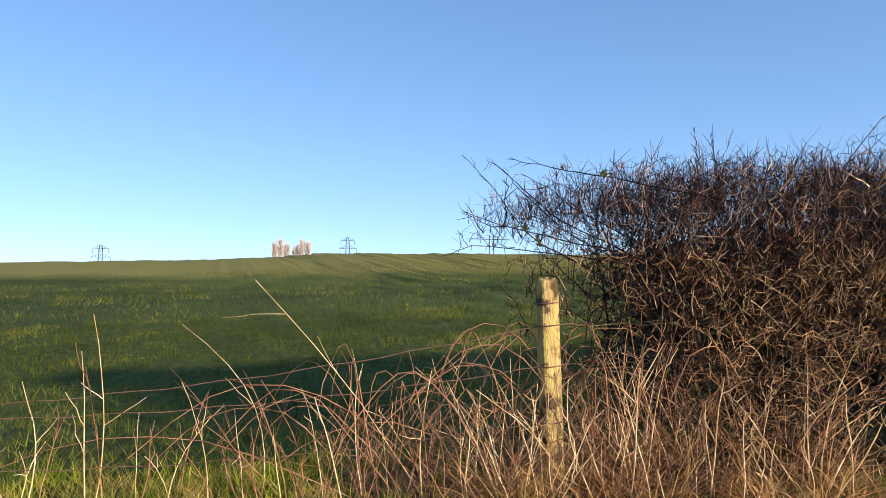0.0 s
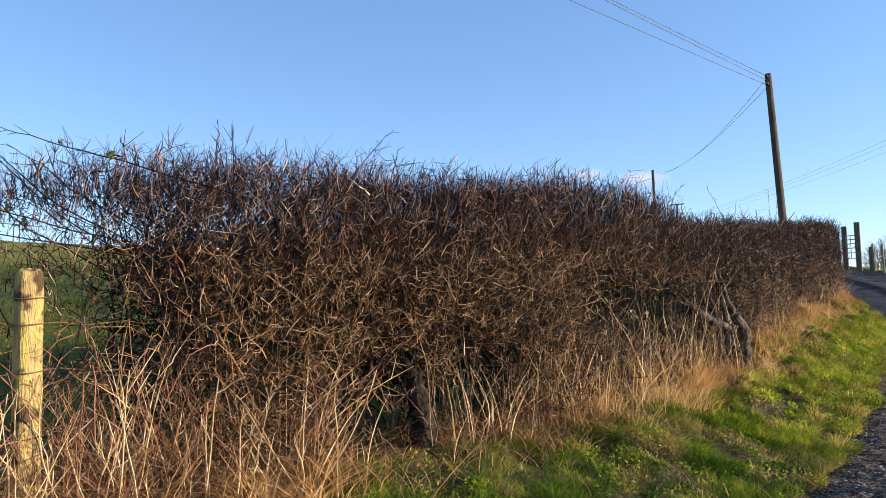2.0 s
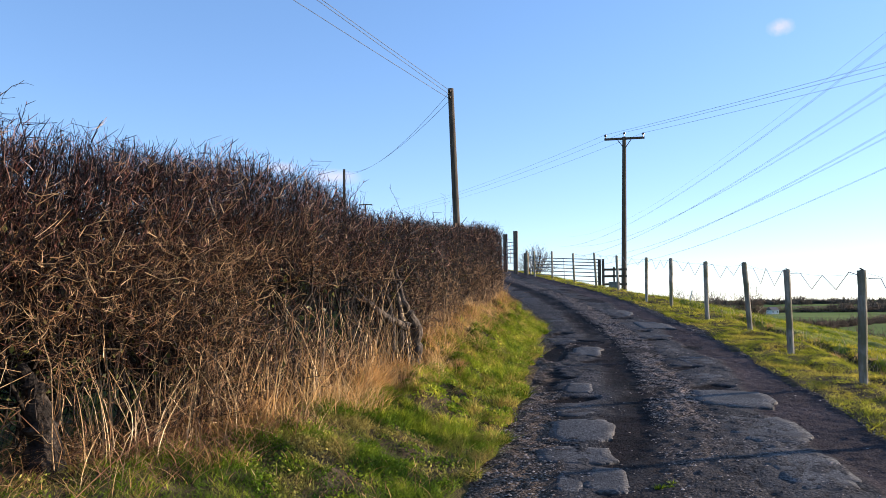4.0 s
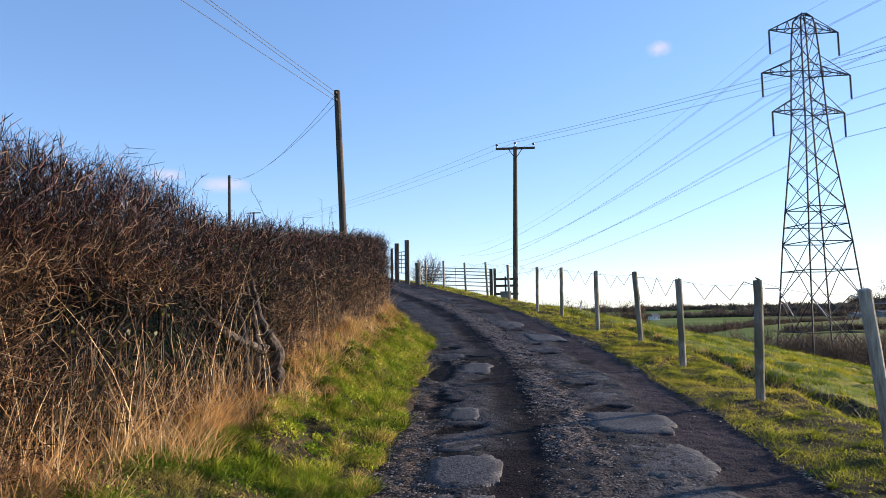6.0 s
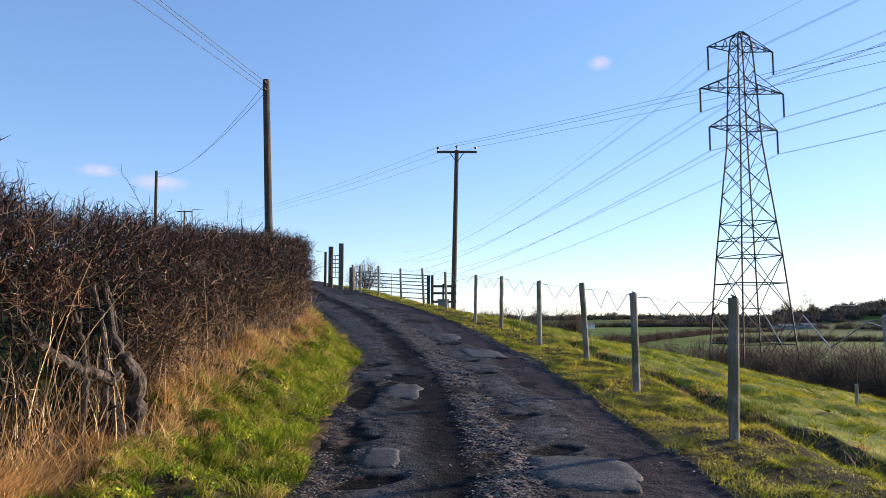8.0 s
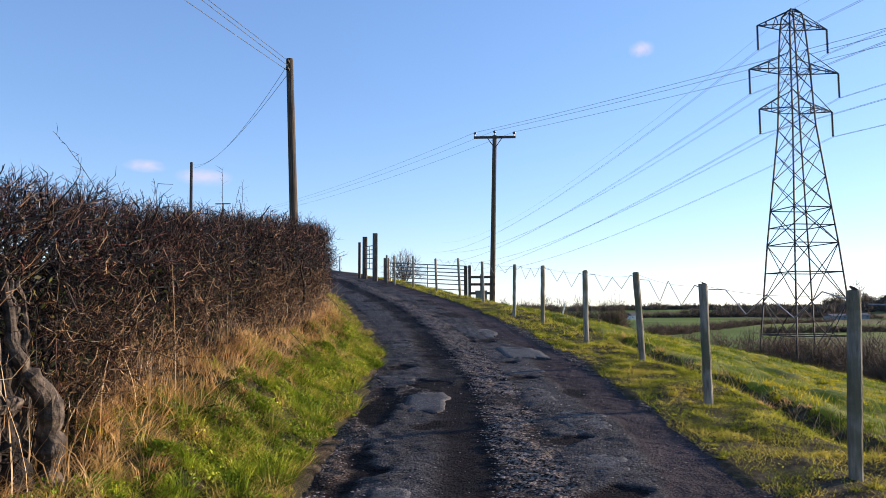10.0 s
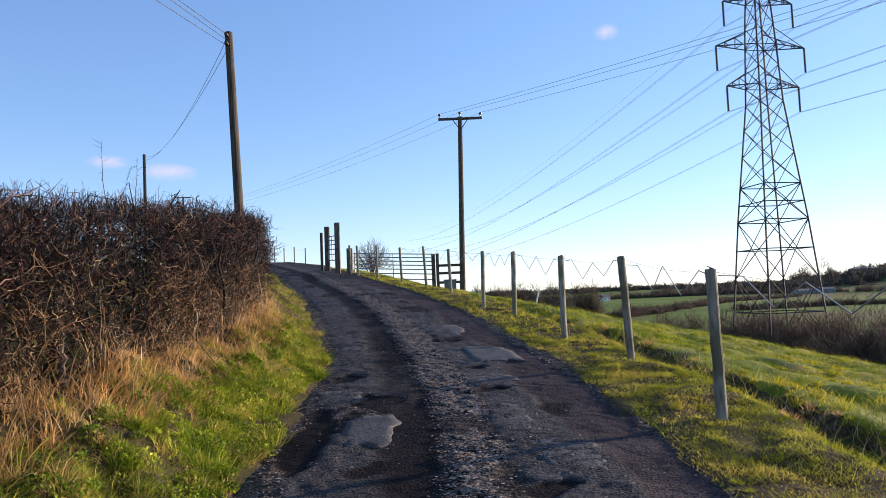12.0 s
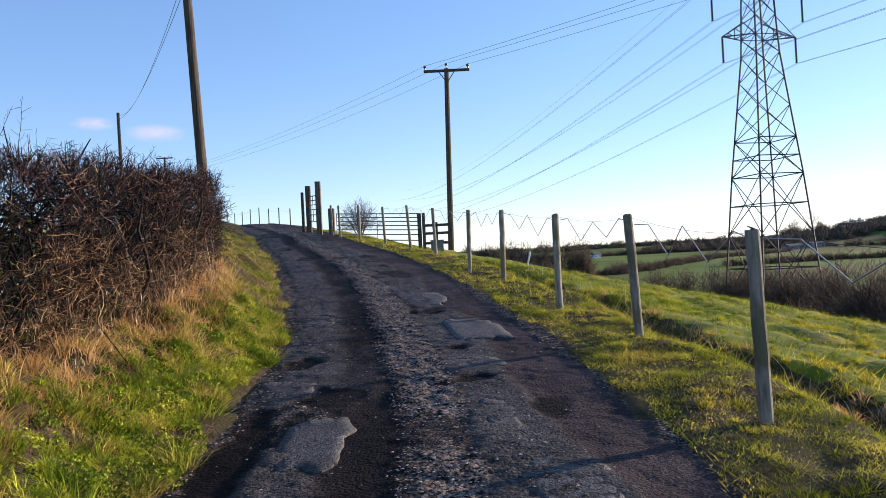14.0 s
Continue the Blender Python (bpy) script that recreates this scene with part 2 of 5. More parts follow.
# ---- the lie of the land ----
def curve(ys, vs, width):
    """A table smoothed by a moving mean, as a function."""
    gy = np.arange(-300, 400, .5)
    gv = np.interp(gy, ys, vs)
    k = max(1, int(width / .5) | 1)
    gs = np.convolve(np.pad(gv, k // 2, mode="edge"), np.ones(k) / k, mode="valid")
    return lambda y: np.interp(y, gy, gs)


road_z = curve([-300, -40, -10, 0, 2, 5, 10, 15, 20, 25, 41, 60, 90, 300], [-9, -2.2, -.75, -.17, -.06, .1, .38, .7, 1.1, 1.55, 3.1, 4.8, 6.0, 5], 3)
road_x = curve([-300, -10, 3, 9, 13, 18, 22, 28.5, 34, 41, 52, 60, 80, 300], [6, 1.2, .6, .53, .45, .12, -.64, -2.2, -3.95, -6.0, -10, -13.2, -21, -60], 3)
hedge_x = curve([-300, 0, 3.6, 5.1, 7.5, 10, 14, 17.5, 19, 20, 22, 24, 28, 34, 40, 300], [-6, -4.6, -3.75, -3.05, -2.55, -2.35, -2.4, -2.36, -2.55, -2.9, -3.45, -4.1, -5.2, -7.6, -9.6, -60], 1)
HALF = 1.62


def halfwide(y):
    """Half the width of the lane, which widens uphill."""
    return HALF + .20 * np.clip((np.asarray(y, float) - 18) / 8, 0, 1)



def smooth(a):
    a = np.clip(a, 0, 1)
    return a * a * (3 - 2 * a)


def land(x, y, fine=True):
    """Height of the ground."""
    x, y = np.asarray(x, float), np.asarray(y, float)
    yc = np.clip(y, -60, 75)
    xr = road_x(yc)
    u = x - xr
    zr = road_z(yc)
    # bank, then the field that rises to the hilltop
    hw = halfwide(yc)
    s = np.maximum(-u - hw, 0)
    foot = np.maximum(xr - hw - hedge_x(yc), .5)
    w = .35 + .65 * np.exp(-s / 30)
    far = np.maximum(s - foot, 0)
    hill = (15.0 + .025 * np.clip(y, -80, 120)) * (1 - np.exp(-(far / 95) ** 1.5)) + .35 * np.sin(far / 9 + y / 40) * smooth(far / 30) * (1 - smooth((far - 90) / 60))
    hill = hill - 6 * smooth((far - 150) / 150)
    left = zr * w + (.42 + .20 * smooth((y - 10.3) / 3.5)) * smooth(s / foot) + hill
    # verge, ditch and the slope that falls to the valley
    t = np.maximum(u - hw, 0)
    drop = .168 * np.maximum(t - 1.1, 0) + .0021 * np.maximum(t - 1.1, 0) ** 2
    right = zr - .02 * t - .10 * np.minimum(t, 3.3) * smooth((y - 26) / 10) - .33 * np.exp(-((t - 1.61 - .10 * np.sin(y * 1.3) - .06 * np.sin(y * 3.1)) / .22) ** 2) + .05 * np.exp(-((t - 2.3) / .4) ** 2) - drop
    r = np.hypot(x, y)
    side = np.degrees(np.arctan2(x, np.maximum(y, 1)))
    floor = -4.9 + np.interp(r, [130, 250, 500, 800, 1200, 3000], [0, .9, 3.2, 6.5, 11, 22]) + 1.2 * np.sin(x / 90 + y / 130) * smooth((r - 180) / 200) \
        + 11 * smooth((side - 22) / 10) * smooth((r - 420) / 260)
    d = right - floor
    right = floor + np.sqrt(d * d + .15) * .5 + d * .5
    z = np.where(u < 0, left, right)
    if fine:
        near = smooth((np.abs(u) - hw) / .5)
        z = z + near * (.03 * fbm(x * 1.7, y * 1.7, 3, 3) + .085 * np.maximum(fbm(x * 2.7, y * 2.7, 3, 13), -.25) * smooth((np.abs(u) - 1.7) / .4)
                        + .30 * np.maximum(fbm(x * 2.3, y * 2.1, 4, 88), -.35) * smooth((-u - 1.75) / .4) * smooth((y - 7.5) / 2) + np.where(u > 3, .14, .0) * (fbm(u * 1.3, y * .30, 4, 29) + .28 * fbm(x * 1.7, y * 1.5, 3, 31)) * smooth((u - 3.4) / 1.2) + .05 * fbm(x * .45, y * .45, 3, 9) * smooth((np.abs(u) - 2) / 3))
    return z


def axis(dense, lo, hi, near_lo, near_hi, growth=1.12):
    mid = np.arange(near_lo, near_hi, dense)
    up, step = [near_hi], dense
    while up[-1] < hi:
        step *= growth
        up.append(up[-1] + step)
    dn, step = [near_lo - dense], dense
    while dn[-1] > lo:
        step *= growth
        dn.append(dn[-1] - step)
    return np.array(dn[::-1] + list(mid) + up)


gx, gy = axis(.14, -2800, 2800, -5, 14), axis(.17, -500, 3500, 2, 30)
GX, GY = np.meshgrid(gx, gy)
GZ = land(GX, GY)
on_road = np.abs(GX - road_x(np.clip(GY, -60, 75))) < halfwide(GY) - .1
GU = GX - road_x(np.clip(GY, -60, 75))
GZ = np.where(on_road & (GY > -58) & (GY < 74), GZ - np.where(GU > halfwide(GY) - .5, .045, .10), GZ)
nx, ny = len(gx), len(gy)
I = (np.arange(ny - 1)[:, None] * nx + np.arange(nx - 1)[None]).ravel()
ground_mesh = mesh_np("ground", np.stack([GX, GY, GZ], -1), np.stack([I, I + 1, I + nx + 1, I + nx], -1), True)
M_CROPSOIL = material("crop_ground", [(.017, .030, .006), (.042, .060, .010), (.10, .105, .02)], 5, 8, .95, .8, 12, second=(.10, .115, .025), second_scale=.025, second_at=(.46, .6), spec=.1)
M_PASTURE = material("pasture_ground", [(.035, .055, .004), (.12, .15, .008), (.27, .25, .025)], 1.2, 8, .95, .7, 14, second=(.32, .25, .045), second_scale=.35, second_at=(.5, .66), spec=.1)
M_FARFIELD = material("far_fields", [(.07, .11, .015), (.12, .17, .025), (.17, .18, .04)], .012, 5, .95, .5, .4, second=(.13, .115, .04), second_scale=.007, second_at=(.52, .56), spec=.05)


def blend_by_place(m, colour, plane, width):
    """Mixes in another colour beyond a line of the field, with a ragged border."""
    n, link = m.node_tree.nodes, m.node_tree.links.new
    bsdf = n["Principled BSDF"]
    old = bsdf.inputs["Base Color"].links[0].from_socket
    tc, dot = n.new("ShaderNodeTexCoord"), n.new("ShaderNodeVectorMath")
    dot.operation = "DOT_PRODUCT"
    dot.inputs[1].default_value = (plane[0], plane[1], 0)
    link(tc.outputs["Object"], dot.inputs[0])
    t = n.new("ShaderNodeTexNoise")
    t.inputs["Scale"].default_value, t.inputs["Detail"].default_value = .15, 6
    link(tc.outputs["Object"], t.inputs["Vector"])
    add = n.new("ShaderNodeMath")
    add.operation = "MULTIPLY_ADD"
    add.inputs[1].default_value = 9
    link(t.outputs["Fac"], add.inputs[0])
    link(dot.outputs["Value"], add.inputs[2])
    mr = n.new("ShaderNodeMapRange")
    mr.inputs[1].default_value, mr.inputs[2].default_value = plane[2], plane[2] + width
    link(add.outputs[0], mr.inputs[0])
    mx = n.new("ShaderNodeMixRGB")
    mx.inputs[2].default_value = (*colour, 1)
    link(mr.outputs[0], mx.inputs[0])
    link(old, mx.inputs[1])
    link(mx.outputs[0], bsdf.inputs["Base Color"])


blend_by_place(M_CROPSOIL, (.21, .185, .045), (-1, .55, 56), 5)
ground = part("ground", ground_mesh, M_SOIL)
for m in (M_CROPSOIL, M_PASTURE, M_FARFIELD):
    ground_mesh.materials.append(m)
CX, CY = (GX[:-1, :-1] + GX[1:, 1:]) / 2, (GY[:-1, :-1] + GY[1:, 1:]) / 2
CU = CX - road_x(np.clip(CY, -60, 75))
zone = np.where(CX < hedge_x(np.clip(CY, -60, 75)) - .3, 1, np.where(CU > 3.65, 2, 0))
zone = np.where((np.hypot(CX, CY) > 120) & (CU > 0), 3, zone).astype(np.int32)
ground_mesh.polygons.foreach_set("material_index", zone.ravel())
tagged(ground, "grassy hillside with green crop field, lane banks and valley", "ground", kind="structure")

# ---- the lane: broken asphalt over gravel ----
ry = np.concatenate([np.arange(-8, 4, .2), np.arange(4, 8, .05), np.arange(8, 20, .03), np.arange(20, 30, .08), np.arange(30, 62, .3)])
ru = np.linspace(-HALF - .14, HALF + .14, 112)
RU, RY = np.meshgrid(ru, ry)
edge = .10 * fbm(RY * .9 + 5, np.sign(RU) * 7.3 + 0 * RY, 4, 5)
RX = road_x(RY) + RU * (halfwide(RY) / HALF) * (1 + edge * np.abs(RU) / HALF * .5)


def cells(u, y, su, sy, seed):
    """Irregular cells: a random value for each, and the way to its border."""
    a, c = u / su, y / sy
    ia, ic = np.floor(a), np.floor(c)
    best, second, val = np.full(np.shape(u), 9.), np.full(np.shape(u), 9.), np.zeros(np.shape(u))
    for da in (-1, 0, 1):
        for dc in (-1, 0, 1):
            p, q = ia + da, ic + dc
            h = np.sin(p * 127.1 + q * 311.7 + seed) * 43758.5453
            g = np.sin(p * 269.5 + q * 183.3 + seed) * 43758.5453
            v = np.sin(p * 419.2 + q * 371.9 + seed) * 43758.5453
            h, g, v = h - np.floor(h), g - np.floor(g), v - np.floor(v)
            d = np.hypot(p + .1 + .8 * h - a, q + .1 + .8 * g - c)
            near = d < best
            second = np.where(near, best, np.minimum(second, d))
            val = np.where(near, v, val)
            best = np.where(near, d, best)
    return val, second - best


def slab(u, y):
    """Shares of old asphalt, of gravel, of the dark smooth tracks and of the brown grit of the shoulder."""
    drift = .07 * fbm(u * .3 + 3, y * .30, 3, 21) - .14 * smooth((y - 15) / 3.5) + .16 * smooth((y - 20) / 6)
    fray = .20 * fbm(u * 2.6 + 9, y * 1.7, 4, 55)
    fine = .10 * fbm(u * 13, y * 11, 3, 58)
    w = u - drift + .35 * fray + .5 * fine

    def band(lo, hi, soft):
        return smooth((w - lo) / soft + .5) * smooth((hi - w) / soft + .5)

    rut = band(-.66 - .10 * fbm(y * 1.1, y * 0 + 14, 3, 24), -.17, .26) * (.40 + .60 * smooth((fbm(u * 1.1, y * .6 + 4, 4, 23) + .25) / .4))
    ridge = band(-.25, .30, .14) * (.4 + .6 * smooth((y - 8.3) / 2.5))
    dark = band(.93 + .10 * np.sin(y * 1.1), 1.52, .16)
    shoulder = smooth((-1.30 + .17 * smooth((12.5 - y) / 2) + .13 * smooth((10 - y) / 2) - w) / .14 + .5)
    crumb = smooth((w - 1.50) / .08 + .5)
    # where the old surface is lost: large holes, then small ones
    hole = smooth((fbm(u * 1.3 + 31, y * .75, 4, 66) + .35 * fine - .22) / .14)
    val2, rim2 = cells(u + fray * .5 + fine, y + fray * .5, .30, .46, 8.0)
    near = smooth((10.8 - y) / 1.5)
    crack = np.where((rim2 < .028 + .03 * near) & (val2 > .55 - .6 * near), .6 - .4 * near, 1)
    def bite(u0, y0, hu, hy, slant):
        """A broken hole with a ragged rim."""
        v = y - y0 - slant * (u - u0)
        rag = fbm(u * 3.0 + y0, y * 2.2, 4, 57)
        return smooth((.75 - np.abs((u - u0) / hu) ** 1.3 - np.abs(v / hy) ** 1.3 + 1.25 * rag + 2.5 * fine) / .22)

    pit = np.maximum.reduce([bite(-.85, 15.6, .55, .42, .6), bite(-1.30, 14.2, .20, 1.2, .3), bite(-1.25, 11.8, .22, .9, .3), bite(-1.2, 17.0, .22, .5, .3),
                             bite(.50, 16.0, .45, .22, .5), bite(.40, 17.35, .30, .25, .4), bite(.98, 15.3, .25, .6, 0), bite(.45, 12.75, .25, .25, .4),
                             bite(-.7, 13.3, .22, .16, .5), bite(-.95, 10.4, .35, .16, .5), bite(-.8, 18.6, .35, .25, .5), bite(.5, 20.0, .4, .35, .4), bite(.6, 11.3, .4, .16, .3)])
    keep = (1 - rut) * (1 - ridge) * (1 - dark) * (1 - shoulder) * (1 - crumb)
    asph = keep * (1 - .9 * hole) * (1 - pit) * crack * (.75 + .25 * val2)
    stray = smooth((fbm(u * 3.1 + 40, y * 2.2, 3, 67) - .25) / .3)
    gravel = np.clip(ridge * (1 - .75 * smooth((fbm(u * 2.2 + 40, y * 1.1, 3, 61) - .12) / .2)) + keep * hole * stray * .8 + .5 * crumb, 0, 1) * (1 - pit)
    grit = shoulder * (1 - pit) * smooth((fbm(u * 1.6, y * .8, 3, 71) + .35 + .5 * smooth((12 - y) / 2)) / .3)
    return asph, gravel, np.maximum(rut * (1 - crumb), pit), grit, dark * (1 - pit)


asph, grav, rut, grit, tar = slab(RU, RY)
cracks = np.abs(fbm(RU * 1.3 + 7, RY * 1.1, 4, 91)) < .013
asph = np.where(cracks, asph * .45, asph)


def soften(a, n=1):
    for _ in range(n):
        p = np.pad(a, 1, mode="edge")
        a = (p[:-2, 1:-1] + p[2:, 1:-1] + p[1:-1, :-2] + p[1:-1, 2:] + 2 * a) / 6
    return a


def camber(u):
    return -np.where(u < 0, .03, .008) * (u / HALF) ** 2


def swell(u, y):
    return .018 * fbm(u * 1.2, y * .9, 3, 2)


crown = camber(RU) - .05 * smooth((-RU - 1.45) / .3) - .03 * smooth((RU - 1.62) / .14)
RZ = road_z(RY) + crown + .014 * soften(asph) + .010 * soften(grav, 2) - .012 * soften(rut, 3) - .006 * soften(tar, 3) + swell(RU, RY) \
    + (.008 + .015 * grav + .012 * grit + .005 * (1 - rut)) * fbm(RU * 14, RY * 14, 2, 8)
kx, ky = RX.shape[1], RX.shape[0]
I = (np.arange(ky - 1)[:, None] * kx + np.arange(kx - 1)[None]).ravel()
road_mesh = mesh_np("road", np.stack([RX, RY, RZ], -1), np.stack([I, I + 1, I + kx + 1, I + kx], -1), True)
for nm, arr in (("asphalt_share", asph), ("gravel_share", soften(grav, 2)), ("rut_share", soften(rut, 2)), ("grit_share", soften(grit, 1)), ("tar_share", soften(tar, 2))):
    road_mesh.attributes.new(nm, "FLOAT", "POINT").data.foreach_set("value", arr.astype(np.float32).ravel())


def road_material():
    m = bpy.data.materials.new("broken_lane_surface")
    m.use_nodes = True
    n, link = m.node_tree.nodes, m.node_tree.links.new
    bsdf = n["Principled BSDF"]
    tc = n.new("ShaderNodeTexCoord")

    def noise_ramp(scale, a, b, lo=.35, hi=.65, detail=8):
        t = n.new("ShaderNodeTexNoise")
        t.inputs["Scale"].default_value, t.inputs["Detail"].default_value = scale, detail
        link(tc.outputs["Object"], t.inputs["Vector"])
        r = n.new("ShaderNodeValToRGB")
        r.color_ramp.elements[0].position, r.color_ramp.elements[0].color = lo, (*a, 1)
        r.color_ramp.elements[1].position, r.color_ramp.elements[1].color = hi, (*b, 1)
        link(t.outputs["Fac"], r.inputs[0])
        return r.outputs[0]

    def mix(fac, a, b):
        x = n.new("ShaderNodeMixRGB")
        link(fac, x.inputs[0])
        link(a, x.inputs[1])
        link(b, x.inputs[2])
        return x.outputs[0]

    def attr(nm):
        a = n.new("ShaderNodeAttribute")
        a.attribute_name = nm
        return a.outputs["Fac"]

    patch = noise_ramp(1.7, (0, 0, 0), (1, 1, 1), .40, .62, 5)
    dirt = mix(patch, noise_ramp(40, (.003, .0026, .0026), (.030, .024, .022), .42, .68), noise_ramp(34, (.005, .0042, .004), (.06, .047, .041), .42, .68))
    asphalt = mix(patch, noise_ramp(38, (.016, .0150, .0150), (.125, .114, .107), .36, .70, 10), noise_ramp(46, (.032, .0303, .0300), (.175, .159, .150), .36, .70, 10))
    gravel = mix(patch, noise_ramp(30, (.012, .0095, .008), (.36, .285, .235), .44, .66, 10), noise_ramp(36, (.018, .0135, .011), (.44, .335, .265), .45, .67, 10))
    muck = mix(noise_ramp(1.3, (0, 0, 0), (1, 1, 1), .42, .62), noise_ramp(50, (.004, .0034, .0035), (.014, .0113, .0115)), noise_ramp(60, (.008, .0057, .0057), (.032, .023, .022), .4, .7))
    brown = noise_ramp(60, (.030, .022, .016), (.22, .16, .115), .40, .66, 10)
    col = mix(attr("asphalt_share"), dirt, asphalt)
    col = mix(attr("gravel_share"), col, gravel)
    col = mix(attr("rut_share"), col, muck)
    col = mix(attr("grit_share"), col, brown)
    tar = mix(noise_ramp(.9, (0, 0, 0), (1, 1, 1), .42, .6, 5), noise_ramp(60, (.020, .0150, .0152), (.078, .058, .058), .38, .7), noise_ramp(70, (.032, .0235, .0235), (.13, .097, .095), .38, .7))
    col = mix(attr("tar_share"), col, tar)
    link(col, bsdf.inputs["Base Color"])
    bsdf.inputs["Roughness"].default_value = .82
    bsdf.inputs["Specular IOR Level"].default_value = .05
    t = n.new("ShaderNodeTexNoise")
    t.inputs["Scale"].default_value, t.inputs["Detail"].default_value = 48, 8
    link(tc.outputs["Object"], t.inputs["Vector"])
    bp = n.new("ShaderNodeBump")
    bp.inputs["Strength"].default_value, bp.inputs["Distance"].default_value = .9, .02
    link(t.outputs["Fac"], bp.inputs["Height"])
    link(bp.outputs[0], bsdf.inputs["Normal"])
    return m


def plate_material():
    """Old grey asphalt: fine stone grain, darker stains and hairline cracks."""
    m = material("asphalt_plate", [(.034, .0322, .0312), (.080, .075, .0718), (.175, .164, .157)], 42, 8, .75, .6, 70, second=(.05, .046, .045), second_scale=2.6, second_at=(.48, .66), spec=.15)
    n, link = m.node_tree.nodes, m.node_tree.links.new
    bsdf = n["Principled BSDF"]
    old = bsdf.inputs["Base Color"].links[0].from_socket
    tc, v = n.new("ShaderNodeTexCoord"), n.new("ShaderNodeTexVoronoi")
    wob, add = n.new("ShaderNodeTexNoise"), n.new("ShaderNodeMixRGB")
    wob.inputs["Scale"].default_value = 6
    add.blend_type, add.inputs[0].default_value = "ADD", .35
    link(tc.outputs["Object"], wob.inputs["Vector"])
    link(tc.outputs["Object"], add.inputs[1])
    link(wob.outputs["Color"], add.inputs[2])
    v.feature = "DISTANCE_TO_EDGE"
    v.inputs["Scale"].default_value = 1.6
    link(add.outputs[0], v.inputs["Vector"])
    mr = n.new("ShaderNodeMapRange")
    mr.inputs[1].default_value, mr.inputs[2].default_value, mr.inputs[3].default_value = .003, .012, .45
    link(v.outputs["Distance"], mr.inputs[0])
    hsv = n.new("ShaderNodeHueSaturation")
    link(mr.outputs[0], hsv.inputs["Value"])
    link(old, hsv.inputs["Color"])
    link(hsv.outputs[0], bsdf.inputs["Base Color"])
    return m


def asphalt_plate(u, y, hu, hy, seed, square, lift):
    """One broken plate with a jagged crumbled rim, lying on the lane."""
    r = np.random.default_rng(seed)
    K = 72
    a = np.arange(K) * 2 * np.pi / K
    corners = np.sort(r.uniform(0, 2 * np.pi, 9))
    reach = r.uniform(.93, 1.06, 9) if square else r.uniform(.66, 1.18, 9)
    rad = np.interp(a, np.concatenate([corners - 2 * np.pi, corners, corners + 2 * np.pi]), np.tile(reach, 3))
    rad = rad * (1 + sum(.10 / k * np.sin(k * a + r.uniform(0, 6.28)) for k in range(3, 18))) + r.normal(0, .016, K)
    k = .5 if square else .75
    c, s = np.sign(np.cos(a)) * np.abs(np.cos(a)) ** k, np.sign(np.sin(a)) * np.abs(np.sin(a)) ** k

    def top(pu, py, h):
        return np.stack([road_x(py) + pu * halfwide(py) / HALF, py, road_z(py) + camber(pu) + swell(pu, py) + h], -1)

    V = [top(u + hu * rad * c * f, y + hy * rad * s * f, h) for f, h in ((1.02, -.02), (1.0, lift - .008), (.985, lift - .002), (.7, lift), (.35, lift))]
    V = np.concatenate(V + [top(np.array([u]), np.array([y]), lift)])
    bm = bmesh.new()
    vs = [bm.verts.new(p) for p in V]
    for ring in range(4):
        for k in range(K):
            k2 = (k + 1) % K
            bm.faces.new((vs[ring * K + k], vs[ring * K + k2], vs[ring * K + K + k2], vs[ring * K + K + k]))
    for k in range(K):
        bm.faces.new((vs[4 * K + k], vs[4 * K + (k + 1) % K], vs[5 * K]))
    bm.normal_update()
    for f in bm.faces:
        f.smooth = abs(f.normal.z) > .97
    return bm


road = part("road", road_mesh, road_material())
tagged(road, "narrow broken asphalt lane with gravel ridge and dark wheel ruts", "road", kind="structure")


# the larger plates: across the lane, along it, half width, half length
PLATES = ((.66, 10.58, .40, .50), (.70, 9.22, .31, .48), (.72, 13.45, .24, .50), (.52, 14.85, .15, .55), (.50, 16.55, .28, .34), (.80, 18.4, .33, .74), (.64, 12.0, .24, .36), (.66, 21.2, .28, .7),
          (-.93, 11.03, .16, .32), (-1.22, 15.98, .27, .30), (-.78, 14.45, .26, .62), (-1.05, 19.6, .24, .6), (-.88, 8.07, .29, .25), (-.67, 7.46, .14, .30), (-.85, 6.4, .28, .45), (.71, 7.98, .25, .54), (.62, 6.85, .22, .42),
          (-.94, 9.86, .20, .34), (-.86, 8.93, .28, .46), (-.91, 7.38, .085, .25))
M_PLATE = plate_material()
for i, q in enumerate(PLATES):
    part("asphalt_plate", asphalt_plate(*q, 70 + i, i in (0, 1, 5, 8) or i > 11, .020 if i in (0, 5, 8) else .012), M_PLATE, road, "broken plate of pale grey asphalt" if i == 0 else "")


def scatter(n, y0, y1, u0, u1):
    y = rng.uniform(y0, y1, n)
    u = rng.uniform(u0, u1, n)
    return u, y


